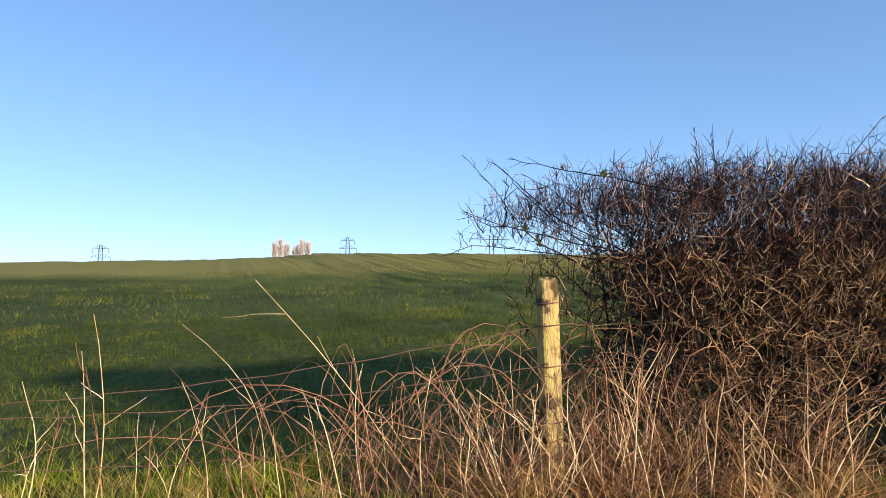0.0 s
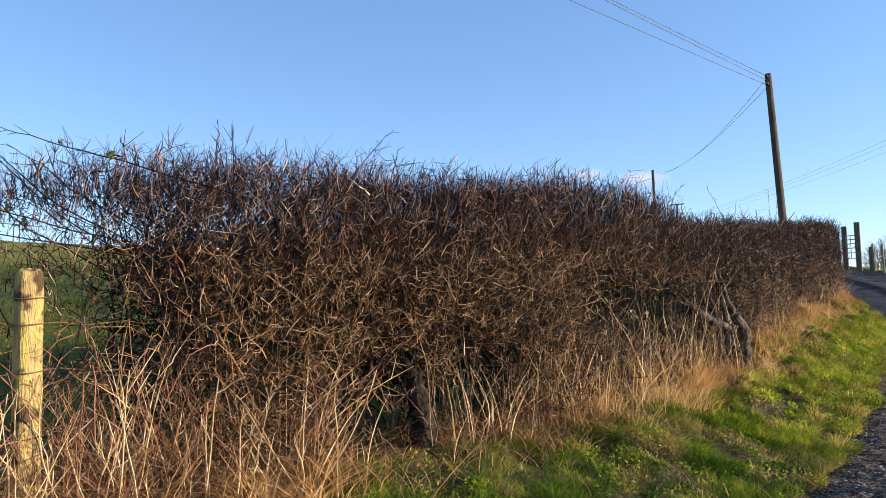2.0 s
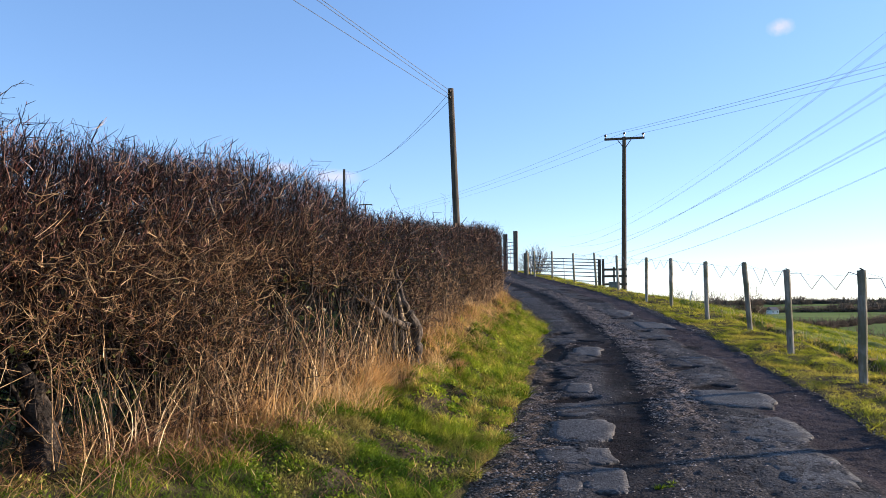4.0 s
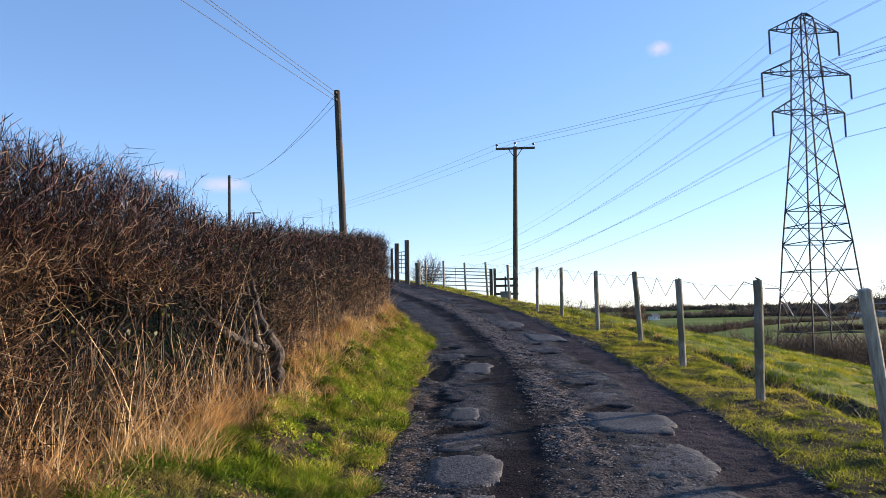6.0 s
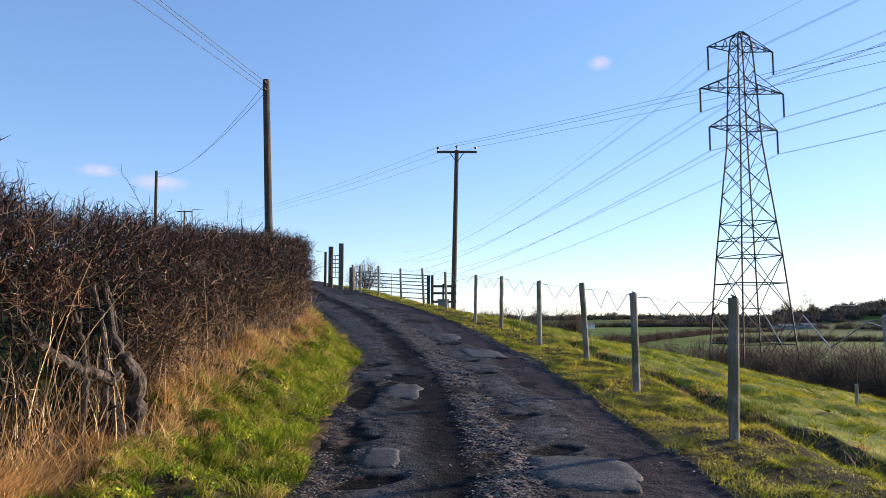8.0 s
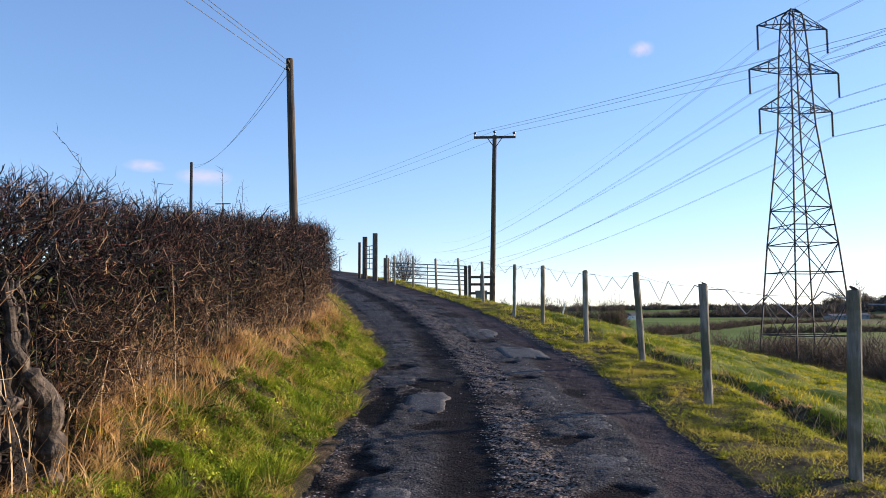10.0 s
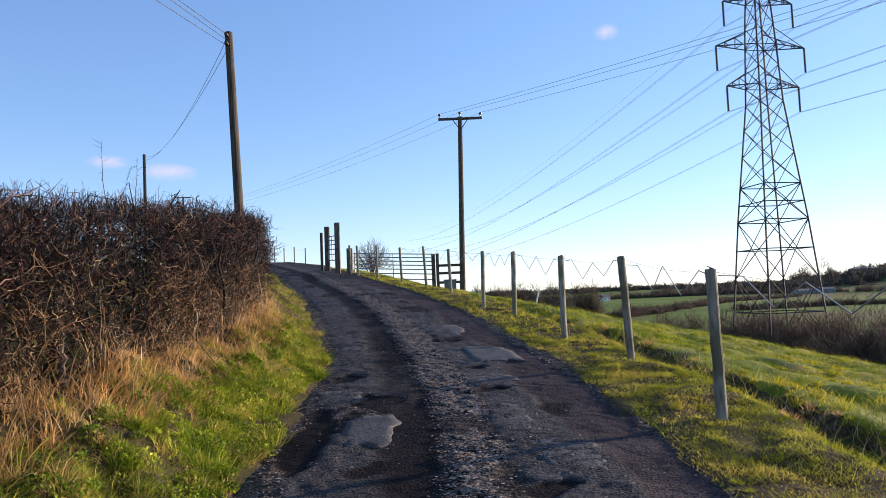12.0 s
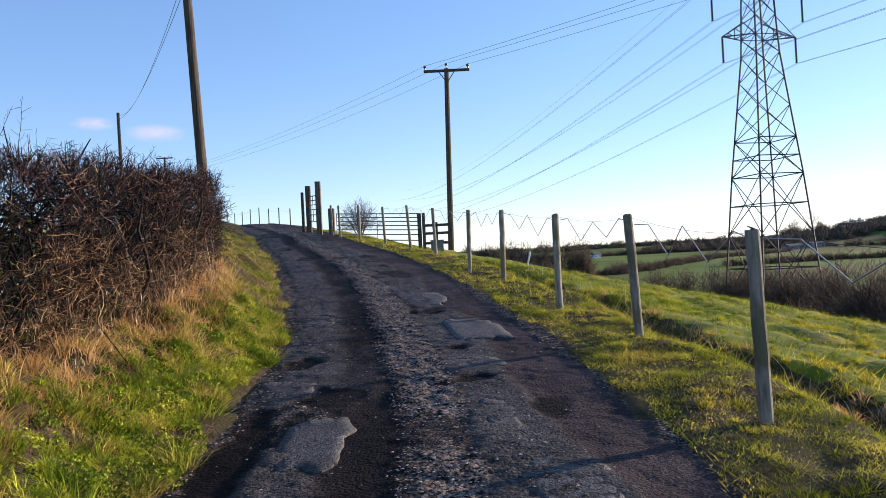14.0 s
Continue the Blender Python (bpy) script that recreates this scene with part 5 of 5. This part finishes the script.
z1 = float(land(-5.2, 26.65))
p1, t1 = pole("telegraph_pole", "dark timber telegraph pole standing in the hedge", (-5.02, 26.65, z1 - .2), (-5.29, 26.65, 8.93), .125, .10)
for dz in (.12, .35):
    bm = bmesh.new()
    box(bm, t1.x, t1.y, t1.z - dz, .07, .5, .06)
    bmesh.ops.bevel(bm, geom=bm.edges, offset=.008, segments=1)
    part("bracket", bm, M_POLE, p1)
P1 = Vector((-5.29, 26.65, 8.85))
p0, t0 = pole("telegraph_pole", "distant slim timber telegraph pole behind the hedge", (-21.3, 59.3, 5.0), (-21.43, 59.36, 12.84), .13, .10)
p2, t2 = pole("line_pole", "timber line pole with a crossarm and three insulators", (.80, 46.9, 1.7), (1.03, 46.9, 11.5), .16, .12)
bm = bmesh.new()
box(bm, t2.x, t2.y, t2.z - .1, 2.35, .10, .13)
bmesh.ops.bevel(bm, geom=bm.edges, offset=.012, segments=1)
part("crossarm", bm, M_POLE, p2)
part("brace", rod([(t2.x - .45, t2.y - .08, t2.z - .1), (t2.x, t2.y - .1, t2.z - .75)], .025, 6), M_STEEL, p2)
part("brace", rod([(t2.x + .45, t2.y - .08, t2.z - .1), (t2.x, t2.y - .1, t2.z - .75)], .025, 6), M_STEEL, p2)
PIN = []
for dx in (-1.1, 0, 1.1):
    zz = t2.z + (-.03 if dx else .05)
    q = (t2.x + dx, t2.y, zz)
    part("insulator", rod([(q[0], q[1], zz), (q[0], q[1], zz + .10), (q[0], q[1], zz + .13), (q[0], q[1], zz + .2), (q[0], q[1], zz + .24)], [.03, .035, .085, .085, .03], 10), M_INSUL, p2)
    PIN.append(Vector(p2.location) + Vector((q[0], q[1], zz + .22)))
lines = thing("overhead_lines", "thin dark overhead wires strung between the poles", "wires", P1)


def strung(a, b, sag, radius, label=""):
    wire_curve("wire", [p - Vector(lines.location) for p in catenary(a, b, sag)], radius, M_WIRE, lines, label)


for i, pin in enumerate(PIN):
    strung(pin, pin + Vector((43, -62, -2.2)), 1.0, .007)
    strung(pin, pin + Vector((-45, 62, 3.0)), 1.5, .006)
for dx, dz in ((0, 0), (.25, -.15), (-.25, -.3)):
    strung(P1 + Vector((0, 0, dz)), P1 + Vector((-11.6 + dx * 3, -40, 4.3 + dz * 3)), .25, .008)
for dz in (0, -.3):
    strung(P1 + Vector((0, 0, dz)), Vector((-21.43, 59.36, 12.7 + dz)), 1.0 + dz, .007)

# ---- lattice tower ----
TX, TY, TZ, TTOP = 36.4, 90.3, -5.0, 36.3
pylon = thing("pylon", "tall grey lattice steel electricity pylon with six crossarms", "pylon", (TX, TY, TZ))
TROT = radians(11)


def tp(a, b, z):
    """A point of the tower: a across the arms, b along the line, z over the base."""
    return (a * math.cos(TROT) - b * math.sin(TROT), a * math.sin(TROT) + b * math.cos(TROT), z)


TH = TTOP - TZ
half = lambda z: float(np.interp(z, [0, 14, 27.5, 38.5, TH - .6, TH], [3.6, 2.6, 1.4, 1.0, .75, .25]))  # noqa: E731
LEV = [0, 7.6, 14.0, 18.0, 21.5, 24.6, 27.4, 29.4, 31.6, 34.0, 36.4, 39.2, 40.6, TH]
CORN = [(1, 1), (-1, 1), (-1, -1), (1, -1)]
for sx, sy in CORN:
    part("leg", rod([tp(sx * half(a), sy * half(a), a) for a in LEV], .105, 4), M_STEEL, pylon)
for k in range(len(LEV) - 1):
    a, b = LEV[k], LEV[k + 1]
    A, B = [], []
    for c in range(4):
        (x0, y0), (x1, y1) = CORN[c], CORN[(c + 1) % 4]
        ha, hb = half(a), half(b)
        A += [tp(x0 * ha, y0 * ha, a), tp(x1 * ha, y1 * ha, a)]
        B += [tp(x1 * hb, y1 * hb, b), tp(x0 * hb, y0 * hb, b)]
        if k in (1, 2, 6, 8, 10, 12):
            A.append(tp(x0 * hb, y0 * hb, b))
            B.append(tp(x1 * hb, y1 * hb, b))
        if k < 3:
            mid = (a + b) / 2
            hm = half(mid)
            cx0, cy0 = (x0 + x1) / 2 * hm, (y0 + y1) / 2 * hm
            for q in ((x0, y0), (x1, y1)):
                A.append(tp(q[0] * hm, q[1] * hm, mid))
                B.append(tp(cx0, cy0, mid))
    for p, q in zip(A, B):
        part("bracing_bar", rod([p, q], .048 if k > 2 else .058, 4), M_STEEL, pylon)
ARMZ = [(29.4, 4.5), (34.0, 5.55), (39.2, 4.35)]
tips = []
for z, reach in ARMZ:
    for s in (-1, 1):
        tip = tp(s * reach, 0, z)
        h0, h1 = half(z), half(z + 1.9)
        A = [tp(s * h0, h0, z), tp(s * h0, -h0, z), tp(s * h1, h1, z + 1.9), tp(s * h1, -h1, z + 1.9)]
        B = [tip] * 4
        for f in (.35, .7):
            lo1, lo2, hi1 = [np.array(p) * (1 - f) + np.array(tip) * f for p in (A[0], A[1], A[2])]
            A += [tuple(lo1), tuple(lo2), tuple(lo1)]
            B += [tuple(lo2), tuple(hi1), tuple(hi1)]
        arm = part("crossarm", rod([A[0], tip, A[1]], .07, 4), M_STEEL, pylon)
        for p, q in zip(A[2:], B[2:]):
            part("strut", rod([p, q], .055, 4), M_STEEL, arm)
        zs = np.linspace(0, -2.9, 31)
        part("insulator", rod([(tip[0], tip[1], tip[2] + q) for q in zs], np.where(np.arange(31) % 2, .15, .06), 8), M_INSUL, pylon, "brown disc insulator string")
        tips.append(Vector((TX, TY, TZ)) + Vector(tip) - Vector((0, 0, 2.95)))
along = Vector((-math.sin(TROT), math.cos(TROT), 0))
tower_lines = thing("tower_lines", "twin heavy conductors slung from the pylon", "wires", (TX, TY, TTOP))
TL = Vector(tower_lines.location)
AWAY = along * 290
for p in tips:
    for o in (-.15, .15):
        off = Vector((o, 0, 0))
        wire_curve("conductor", [q - TL for q in catenary(p + off, p + off + AWAY, 6)], .016, M_WIRE, tower_lines)
        wire_curve("conductor", [q - TL for q in catenary(p + off, p + off + -AWAY, 6)], .016, M_WIRE, tower_lines)
pt = Vector((TX, TY, TTOP))
wire_curve("earth_wire", [q - TL for q in catenary(pt, pt + AWAY, 7)], .013, M_WIRE, tower_lines)
wire_curve("earth_wire", [q - TL for q in catenary(pt, pt + -AWAY, 6)], .013, M_WIRE, tower_lines)
# ---- gates at the top of the lane ----
def square_post(h, w):
    bm = bmesh.new()
    box(bm, 0, 0, h / 2 - .15, w, w, h + .3)
    bmesh.ops.bevel(bm, geom=bm.edges, offset=.012, segments=1)
    return bm


def stand(name, label, category, bm, mat, x, y, group="", z=None):
    ob = part(name, bm, mat)
    ob.location = (x, y, float(land(x, y)) if z is None else z)
    return tagged(ob, label, category, group)


for x, y, top, w in ((-4.86, 41.0, 5.38, .22), (-5.72, 43.3, 5.45, .22), (-6.05, 43.6, 5.2, .12), (-4.25, 40.5, 4.15, .24)):
    zz = float(land(x, y))
    stand("gate_post", "stout square weathered timber gate post", "gate post", square_post(top - zz, w), M_GATE_SHADE, x, y, "gate posts")


def field_gate(a, b, height, bars, label, seed=0):
    """Tubular gate between the points a and b."""
    a, b = Vector(a), Vector(b)
    g = thing("field_gate", label, "gate", a)
    d = b - a
    for k in range(bars):
        h = .12 + (height - .12) * (k / (bars - 1)) ** .85
        part("bar", rod([Vector((0, 0, h)), d + Vector((0, 0, h))], .022, 8), M_GATE, g)
    for f in (0, .5, 1):
        part("upright", rod([d * f + Vector((0, 0, .1)), d * f + Vector((0, 0, height + .02))], .024, 8), M_GATE, g)
    return g


field_gate((-4.0, 40.3, 2.68), (-.52, 39.5, 2.47), 1.22, 7, "long galvanised tubular field gate with seven bars, closed")
field_gate((-5.65, 43.2, 3.7), (-4.95, 41.1, 3.55), 1.25, 6, "galvanised tubular gate standing half open by the lane")
stand("gate_post", "stout square weathered timber gate post", "gate post", square_post(1.5, .16), M_GATE_SHADE, -.50, 39.5, "gate posts", 2.2)
stand("gate_post", "stout square weathered timber gate post", "gate post", square_post(1.5, .13), M_GATE_SHADE, -.32, 39.3, "gate posts", 2.2)
rails = thing("rail_fence", "short dark post-and-rail fence beside the gate", "fence", (-.3, 39.4, 2.1))
for h in (.35, .75, 1.08):
    bm = bmesh.new()
    box(bm, .55, .05, h, 1.15, .05, .11)
    bmesh.ops.bevel(bm, geom=bm.edges, offset=.008, segments=1)
    part("rail", bm, M_POLE, rails)
bm = square_post(1.2, .09)
bmesh.ops.translate(bm, verts=bm.verts, vec=(.5, 0, 0))
part("post", bm, M_POLE, rails)
bm = bmesh.new()
box(bm, 0, 0, .25, .5, .4, .5)
bmesh.ops.bevel(bm, geom=bm.edges, offset=.03, segments=2)
box(bm, 0, 0, .5, .54, .44, .05)
stand("water_trough", "blue-grey box trough beside the rails", "trough", bm, M_BOX, .2, 38.9)

# ---- fence along the top of the hill ----
hill_fence = thing("hill_fence", "thin pale posts of a wire fence along the hilltop", "fence", (-12, 69, float(land(-12, 69))))
prev = None
for i in range(13):
    x, y = -12.0 - 1.5 * i, 69 + 2.6 * i
    z = float(land(x, y))
    bm = round_post(1.95, .05, 300 + i, n=8)
    bmesh.ops.translate(bm, verts=bm.verts, vec=Vector((x, y, z)) - Vector(hill_fence.location))
    part("post", bm, M_POST, hill_fence)
    top = Vector((x, y, z + 1.7)) - Vector(hill_fence.location)
    if prev:
        wire_curve("wire", [prev, top], .004, M_WIRE, hill_fence)
    prev = top


# ---- bare trees, scrub and far woods ----
def thicket(centres, radii, n, length, radius, seed, up=.5):
    """Twiggy clumps: thin stems that fan out inside each rounded mass."""
    r = np.random.default_rng(seed)
    C = np.repeat(np.asarray(centres, float), n, 0)
    S = np.repeat(np.asarray(radii, float), n, 0)
    d = r.normal(0, 1, (len(C), 3))
    d /= np.linalg.norm(d, axis=1, keepdims=True)
    d[:, 2] = np.abs(d[:, 2])
    rad = r.random((len(C), 1)) ** .5
    P0 = C + d * S * rad
    e = d + np.array([0, 0, up]) + r.normal(0, .5, d.shape)
    e /= np.linalg.norm(e, axis=1, keepdims=True)
    L = length * r.lognormal(0, .3, len(C))
    P = np.stack([P0 - e * L[:, None] * .5, P0 + e * L[:, None] * .5], 1)
    return tubes(P, np.array([1, .5])[None] * radius * np.ones((len(C), 1)), 3)


gate_tree = thing("bare_tree", "bare round-headed winter tree behind the gate", "tree", (-7.2, 76, 3.3))
V, F = thicket([(0, 0, 1.5)], [(2.1, 2.1, 2.7)], 760, .8, .012, 61, .4)
part("crown", mesh_np("crown", V, F), M_BUSH, gate_tree)
for k in range(16):
    a, b = 2.4 * k, .25 + .55 * ((k * 7) % 16) / 16
    tip = Vector((math.cos(a) * 2.0 * b, math.sin(a) * 2.0 * b, 3.9 - 1.1 * b))
    part("limb", rod([(0, 0, -1.5), (0, 0, .4), tip * .5 + Vector((0, 0, .15)), tip], [.07, .06, .035, .012], 5), M_BUSH, gate_tree)


def strip(name, label, category, pts, n, spread, size, tall, per, length, radius, seed, mat=M_BUSH):
    """A run of scrub along the points."""
    r = np.random.default_rng(seed)
    pts = np.array(pts, float)
    t = r.uniform(0, len(pts) - 1, n)
    x = np.interp(t, np.arange(len(pts)), pts[:, 0]) + r.normal(0, spread, n)
    y = np.interp(t, np.arange(len(pts)), pts[:, 1]) + r.normal(0, spread, n)
    z = land(x, y, False)
    s = size * r.lognormal(0, .3, n)
    V, F = thicket(np.stack([x, y, z], 1), np.stack([s, s, s * tall], 1), per, length, radius, seed, .15)
    return tagged(part(name, mesh_np(name, V, F), mat), label, category, kind="stuff")


def polar(az, d):
    return (.3 + d * math.sin(radians(az)), 6 + d * math.cos(radians(az)))


strip("scrub", "bare brown scrub along the valley stream", "scrub", [polar(5, 112), polar(10, 104), polar(15, 96), polar(21, 92), polar(27, 84), polar(34, 72)], 58, 3, 1.7, 1.6, 152, 1.3, .022, 31)
strip("scrub", "bare brown scrub beyond the pasture", "scrub", [polar(8, 84), polar(14, 76), polar(19, 70), polar(25, 64), polar(33, 54)], 46, 2.4, 1.35, 1.15, 152, .9, .016, 41)
strip("scrub", "bare brown scrub round the pylon foot", "scrub", [polar(19, 104), polar(24, 98), polar(30, 84)], 40, 5, 1.6, 1.7, 192, 1.2, .022, 32)
strip("scrub", "dense dark thicket on the slope by the pylon", "scrub", [polar(28.0, 64), polar(30.5, 60), polar(33, 55), polar(36, 50)], 40, 1.6, 2.1, 1.8, 384, 1.0, .018, 39)
strip("scrub", "tall bare saplings among the scrub", "scrub", [polar(11, 100), polar(17, 92), polar(23, 88), polar(30, 76)], 26, 3, .9, 4.2, 72, 1.9, .02, 42)
strip("hedgerow", "dark hedgerow between far fields", "hedgerow", [polar(12, 180), polar(15, 200), polar(20, 285), polar(25, 390)], 190, 1.2, 1.5, 1.0, 64, 1.6, .05, 33)
strip("hedgerow", "dark hedgerow between far fields", "hedgerow", [polar(21, 205), polar(27, 222), polar(36, 228)], 120, 1.2, 1.4, .9, 64, 1.5, .05, 43)
strip("hedgerow", "dark hedgerow between far fields", "hedgerow", [polar(6, 470), polar(14, 480), polar(21, 490), polar(28, 440), polar(36, 400)], 260, 3, 2.4, 1.1, 56, 2.2, .09, 34)
strip("far_wood", "dark bare woodland on the far ridge", "wood", [polar(-2, 700), polar(8, 740), polar(16, 760), polar(26, 700), polar(38, 640)], 240, 24, 4.5, .8, 70, 4, .30, 35, M_FARWOOD)
strip("far_wood", "dark woodland covering the far hillside", "wood", [polar(18, 560), polar(24, 540), polar(30, 560), polar(38, 540)], 200, 24, 4.6, .75, 80, 4, .28, 36, M_FARWOOD)
strip("far_wood", "bare tall trees along the ridge", "wood", [polar(24.6, 600), polar(27.2, 600)], 9, 4, 3.2, 3.2, 150, 4, .12, 44, M_BUSH)
strip("tree_clump", "dark clump of trees in the valley", "trees", [polar(2.6, 240), polar(5.5, 232), polar(8.2, 226)], 46, 2.2, 2.3, 2.5, 260, 1.9, .06, 37, M_FARWOOD)
strip("tree_clump", "round-headed bare red-brown tree in the valley", "trees", [polar(9.2, 150), polar(10.6, 150)], 9, .7, 2.0, 3.4, 380, 1.5, .035, 38)


def house(label, az, d, w, dep, h, roof, turn, wall=M_WALLWHITE):
    x, y = polar(az, d)
    t = thing("farmhouse", label, "house", (x, y, float(land(x, y, False))), "valley houses")
    t.rotation_euler = (0, 0, turn)
    bm = bmesh.new()
    box(bm, 0, 0, h / 2 - .5, w, dep, h + 1)
    part("wall", bm, wall, t)
    bm = bmesh.new()
    vs = [bm.verts.new(v) for v in ((-w / 2 - .3, -dep / 2 - .3, h), (w / 2 + .3, -dep / 2 - .3, h), (w / 2 + .3, dep / 2 + .3, h), (-w / 2 - .3, dep / 2 + .3, h), (-w / 2 - .3, 0, h + roof), (w / 2 + .3, 0, h + roof))]
    for f in ((0, 1, 5, 4), (2, 3, 4, 5), (0, 4, 3), (1, 2, 5), (3, 2, 1, 0)):
        bm.faces.new([vs[i] for i in f])
    part("roof", bm, M_SLATE, t, "grey slate pitched roof")
    for k in (-.3, .3):
        bm = bmesh.new()
        box(bm, k * w, -dep / 2 - .02, h * .55, w * .14, .08, h * .35)
        part("window", bm, M_SLATE, t)
    return t


house("whitewashed farmhouse with a slate roof among trees", 11.5, 420, 4.6, 4, 2.1, 1.6, .5)
house("low grey farm shed across the valley", 25.2, 430, 9, 7, 1.8, 1.0, .2, M_SHED)
house("low grey farm shed across the valley", 26.6, 434, 7, 7, 2.2, 1.0, .1, M_SHED)
house("long dark farm building along the ridge", 29.3, 640, 22, 12, 2.5, .8, -.3, M_SLATE)

# ---- things on the left hilltop ----
def poplar(x, y, h, seed):
    r = np.random.default_rng(seed)
    z = float(land(x, y, False))
    t = thing("poplar", "slender bare poplar behind the hilltop", "tree", (x, y, z), "hilltop poplars")
    part("trunk", rod([(0, 0, 0), (0, 0, h * .5), (0, 0, h)], [.18, .1, .03], 6), M_POPLAR, t)
    n = 420
    q = r.random(n)
    a = r.uniform(0, 6.28, n)
    w = 1.1 * np.sin(np.clip(q * 3, 0, 3.0)) ** .5
    P0 = np.stack([0 * q, 0 * q, h * (.12 + .8 * q)], 1)
    P1 = P0 + np.stack([np.cos(a) * w, np.sin(a) * w, np.full(n, 1.6)], 1) * r.uniform(.4, 1, n)[:, None]
    V, F = tubes(np.stack([P0, (P0 + P1) / 2, P1], 1), np.array([[.04, .03, .02]]) * np.ones((n, 1)), 3)
    part("crown", mesh_np("crown", V, F), M_POPLAR, t)


for i, (x, y, top) in enumerate(((-166, 19.0, 19.7), (-166, 20.3, 20.2), (-167, 21.8, 19.4), (-167, 23.8, 18.9), (-166, 25.0, 20.2), (-166, 26.4, 19.8))):
    poplar(x, y, top - float(land(x, y, False)), 400 + i)
bx, by = -150, 31
bz = float(land(bx, by, False))
barn = thing("barn", "long dark low barn roof behind the hilltop", "barn", (bx, by, bz))
bm = bmesh.new()
box(bm, 0, 0, (15.5 - bz) / 2, 9, 12.6, 15.5 - bz)
part("wall", bm, M_SLATE, barn)
bm = bmesh.new()
box(bm, 0, 0, 15.55 - bz, 9.6, 13.2, .5)
bmesh.ops.bevel(bm, geom=bm.edges, offset=.15, segments=1)
part("roof", bm, M_SLATE, barn)
copy_thing(pylon, pose(-352, 73.5, float(land(-352, 73.5, False)) - .3, 0, 0, 62) @ Matrix.Scale(.76, 4))
copy_thing(pylon, pose(-395, -41.5, float(land(-395, -41.5, False)), 0, 0, 75) @ Matrix.Scale(.84, 4))
tw = thing("twin_pole_tower", "far twin-legged line tower with a wide crossarm", "tower", (-230, 98.5, 10.0))
for dy in (-1.2, 1.2):
    part("leg", rod([(0, dy, 0), (0, dy * .6, 21.6)], .16, 6), M_STEEL, tw)
part("crossarm", rod([(0, -7, 20.2), (0, 7, 20.2)], .14, 6), M_STEEL, tw)
tiny = pole("line_pole", "far line pole with a short crossarm behind the hedge", (-30, 90, 6), (-30, 90, 14.4), .12, .1)[0]
part("crossarm", rod([(-.9, 0, 8.3), (.9, 0, 8.3)], .07, 6), M_POLE, tiny)

# ---- small clouds ----
def cloud(az, el, w, h, seed):
    d = 2600.0
    c = Vector((math.sin(radians(az)) * math.cos(radians(el)), math.cos(radians(az)) * math.cos(radians(el)), math.sin(radians(el)))) * d
    m = bpy.data.materials.new("cloud")
    m.use_nodes = True
    n, link = m.node_tree.nodes, m.node_tree.links.new
    n.remove(n["Principled BSDF"])
    tc = n.new("ShaderNodeTexCoord")
    mp = n.new("ShaderNodeMapping")
    mp.inputs["Location"].default_value = (seed * 3.7, 0, 0)
    mp.inputs["Scale"].default_value = (2.2, 1.2, 1)
    link(tc.outputs["UV"], mp.inputs[0])
    t = n.new("ShaderNodeTexNoise")
    t.inputs["Scale"].default_value, t.inputs["Detail"].default_value = 2.0, 7
    link(mp.outputs[0], t.inputs["Vector"])
    g = n.new("ShaderNodeTexGradient")
    g.gradient_type = "SPHERICAL"
    mp2 = n.new("ShaderNodeMapping")
    mp2.inputs["Location"].default_value, mp2.inputs["Scale"].default_value = (-1, -1, 0), (2, 2, 1)
    link(tc.outputs["UV"], mp2.inputs[0])
    link(mp2.outputs[0], g.inputs[0])
    mul = n.new("ShaderNodeMath")
    mul.operation = "MULTIPLY"
    link(g.outputs["Fac"], mul.inputs[0])
    link(t.outputs["Fac"], mul.inputs[1])
    mr = n.new("ShaderNodeMapRange")
    mr.inputs[1].default_value, mr.inputs[2].default_value, mr.inputs[4].default_value = .10, .5, .55
    link(mul.outputs[0], mr.inputs[0])
    em, tr, mx = n.new("ShaderNodeEmission"), n.new("ShaderNodeBsdfTransparent"), n.new("ShaderNodeMixShader")
    em.inputs[0].default_value, em.inputs[1].default_value = (1.0, .87, .88, 1), .52
    link(mr.outputs[0], mx.inputs[0])
    link(tr.outputs[0], mx.inputs[1])
    link(em.outputs[0], mx.inputs[2])
    link(mx.outputs[0], n["Material Output"].inputs[0])
    me = bpy.data.meshes.new("cloud")
    me.from_pydata([(-w / 2, -h / 2, 0), (w / 2, -h / 2, 0), (w / 2, h / 2, 0), (-w / 2, h / 2, 0)], [], [(0, 1, 2, 3)])
    uv = me.uv_layers.new()
    for i, q in enumerate(((0, 0), (1, 0), (1, 1), (0, 1))):
        uv.data[i].uv = q
    ob = part("cloud", me, m)
    ob.visible_shadow = False
    ob.matrix_world = look(c, (0, 0, 0))
    tagged(ob, "small faint pink-white cloud far off", "cloud", "clouds", "structure")


cloud(-21.2, 10.0, 250, 85, 1)
cloud(-25.3, 10.6, 190, 60, 2)
cloud(12.7, 19.4, 115, 75, 3)
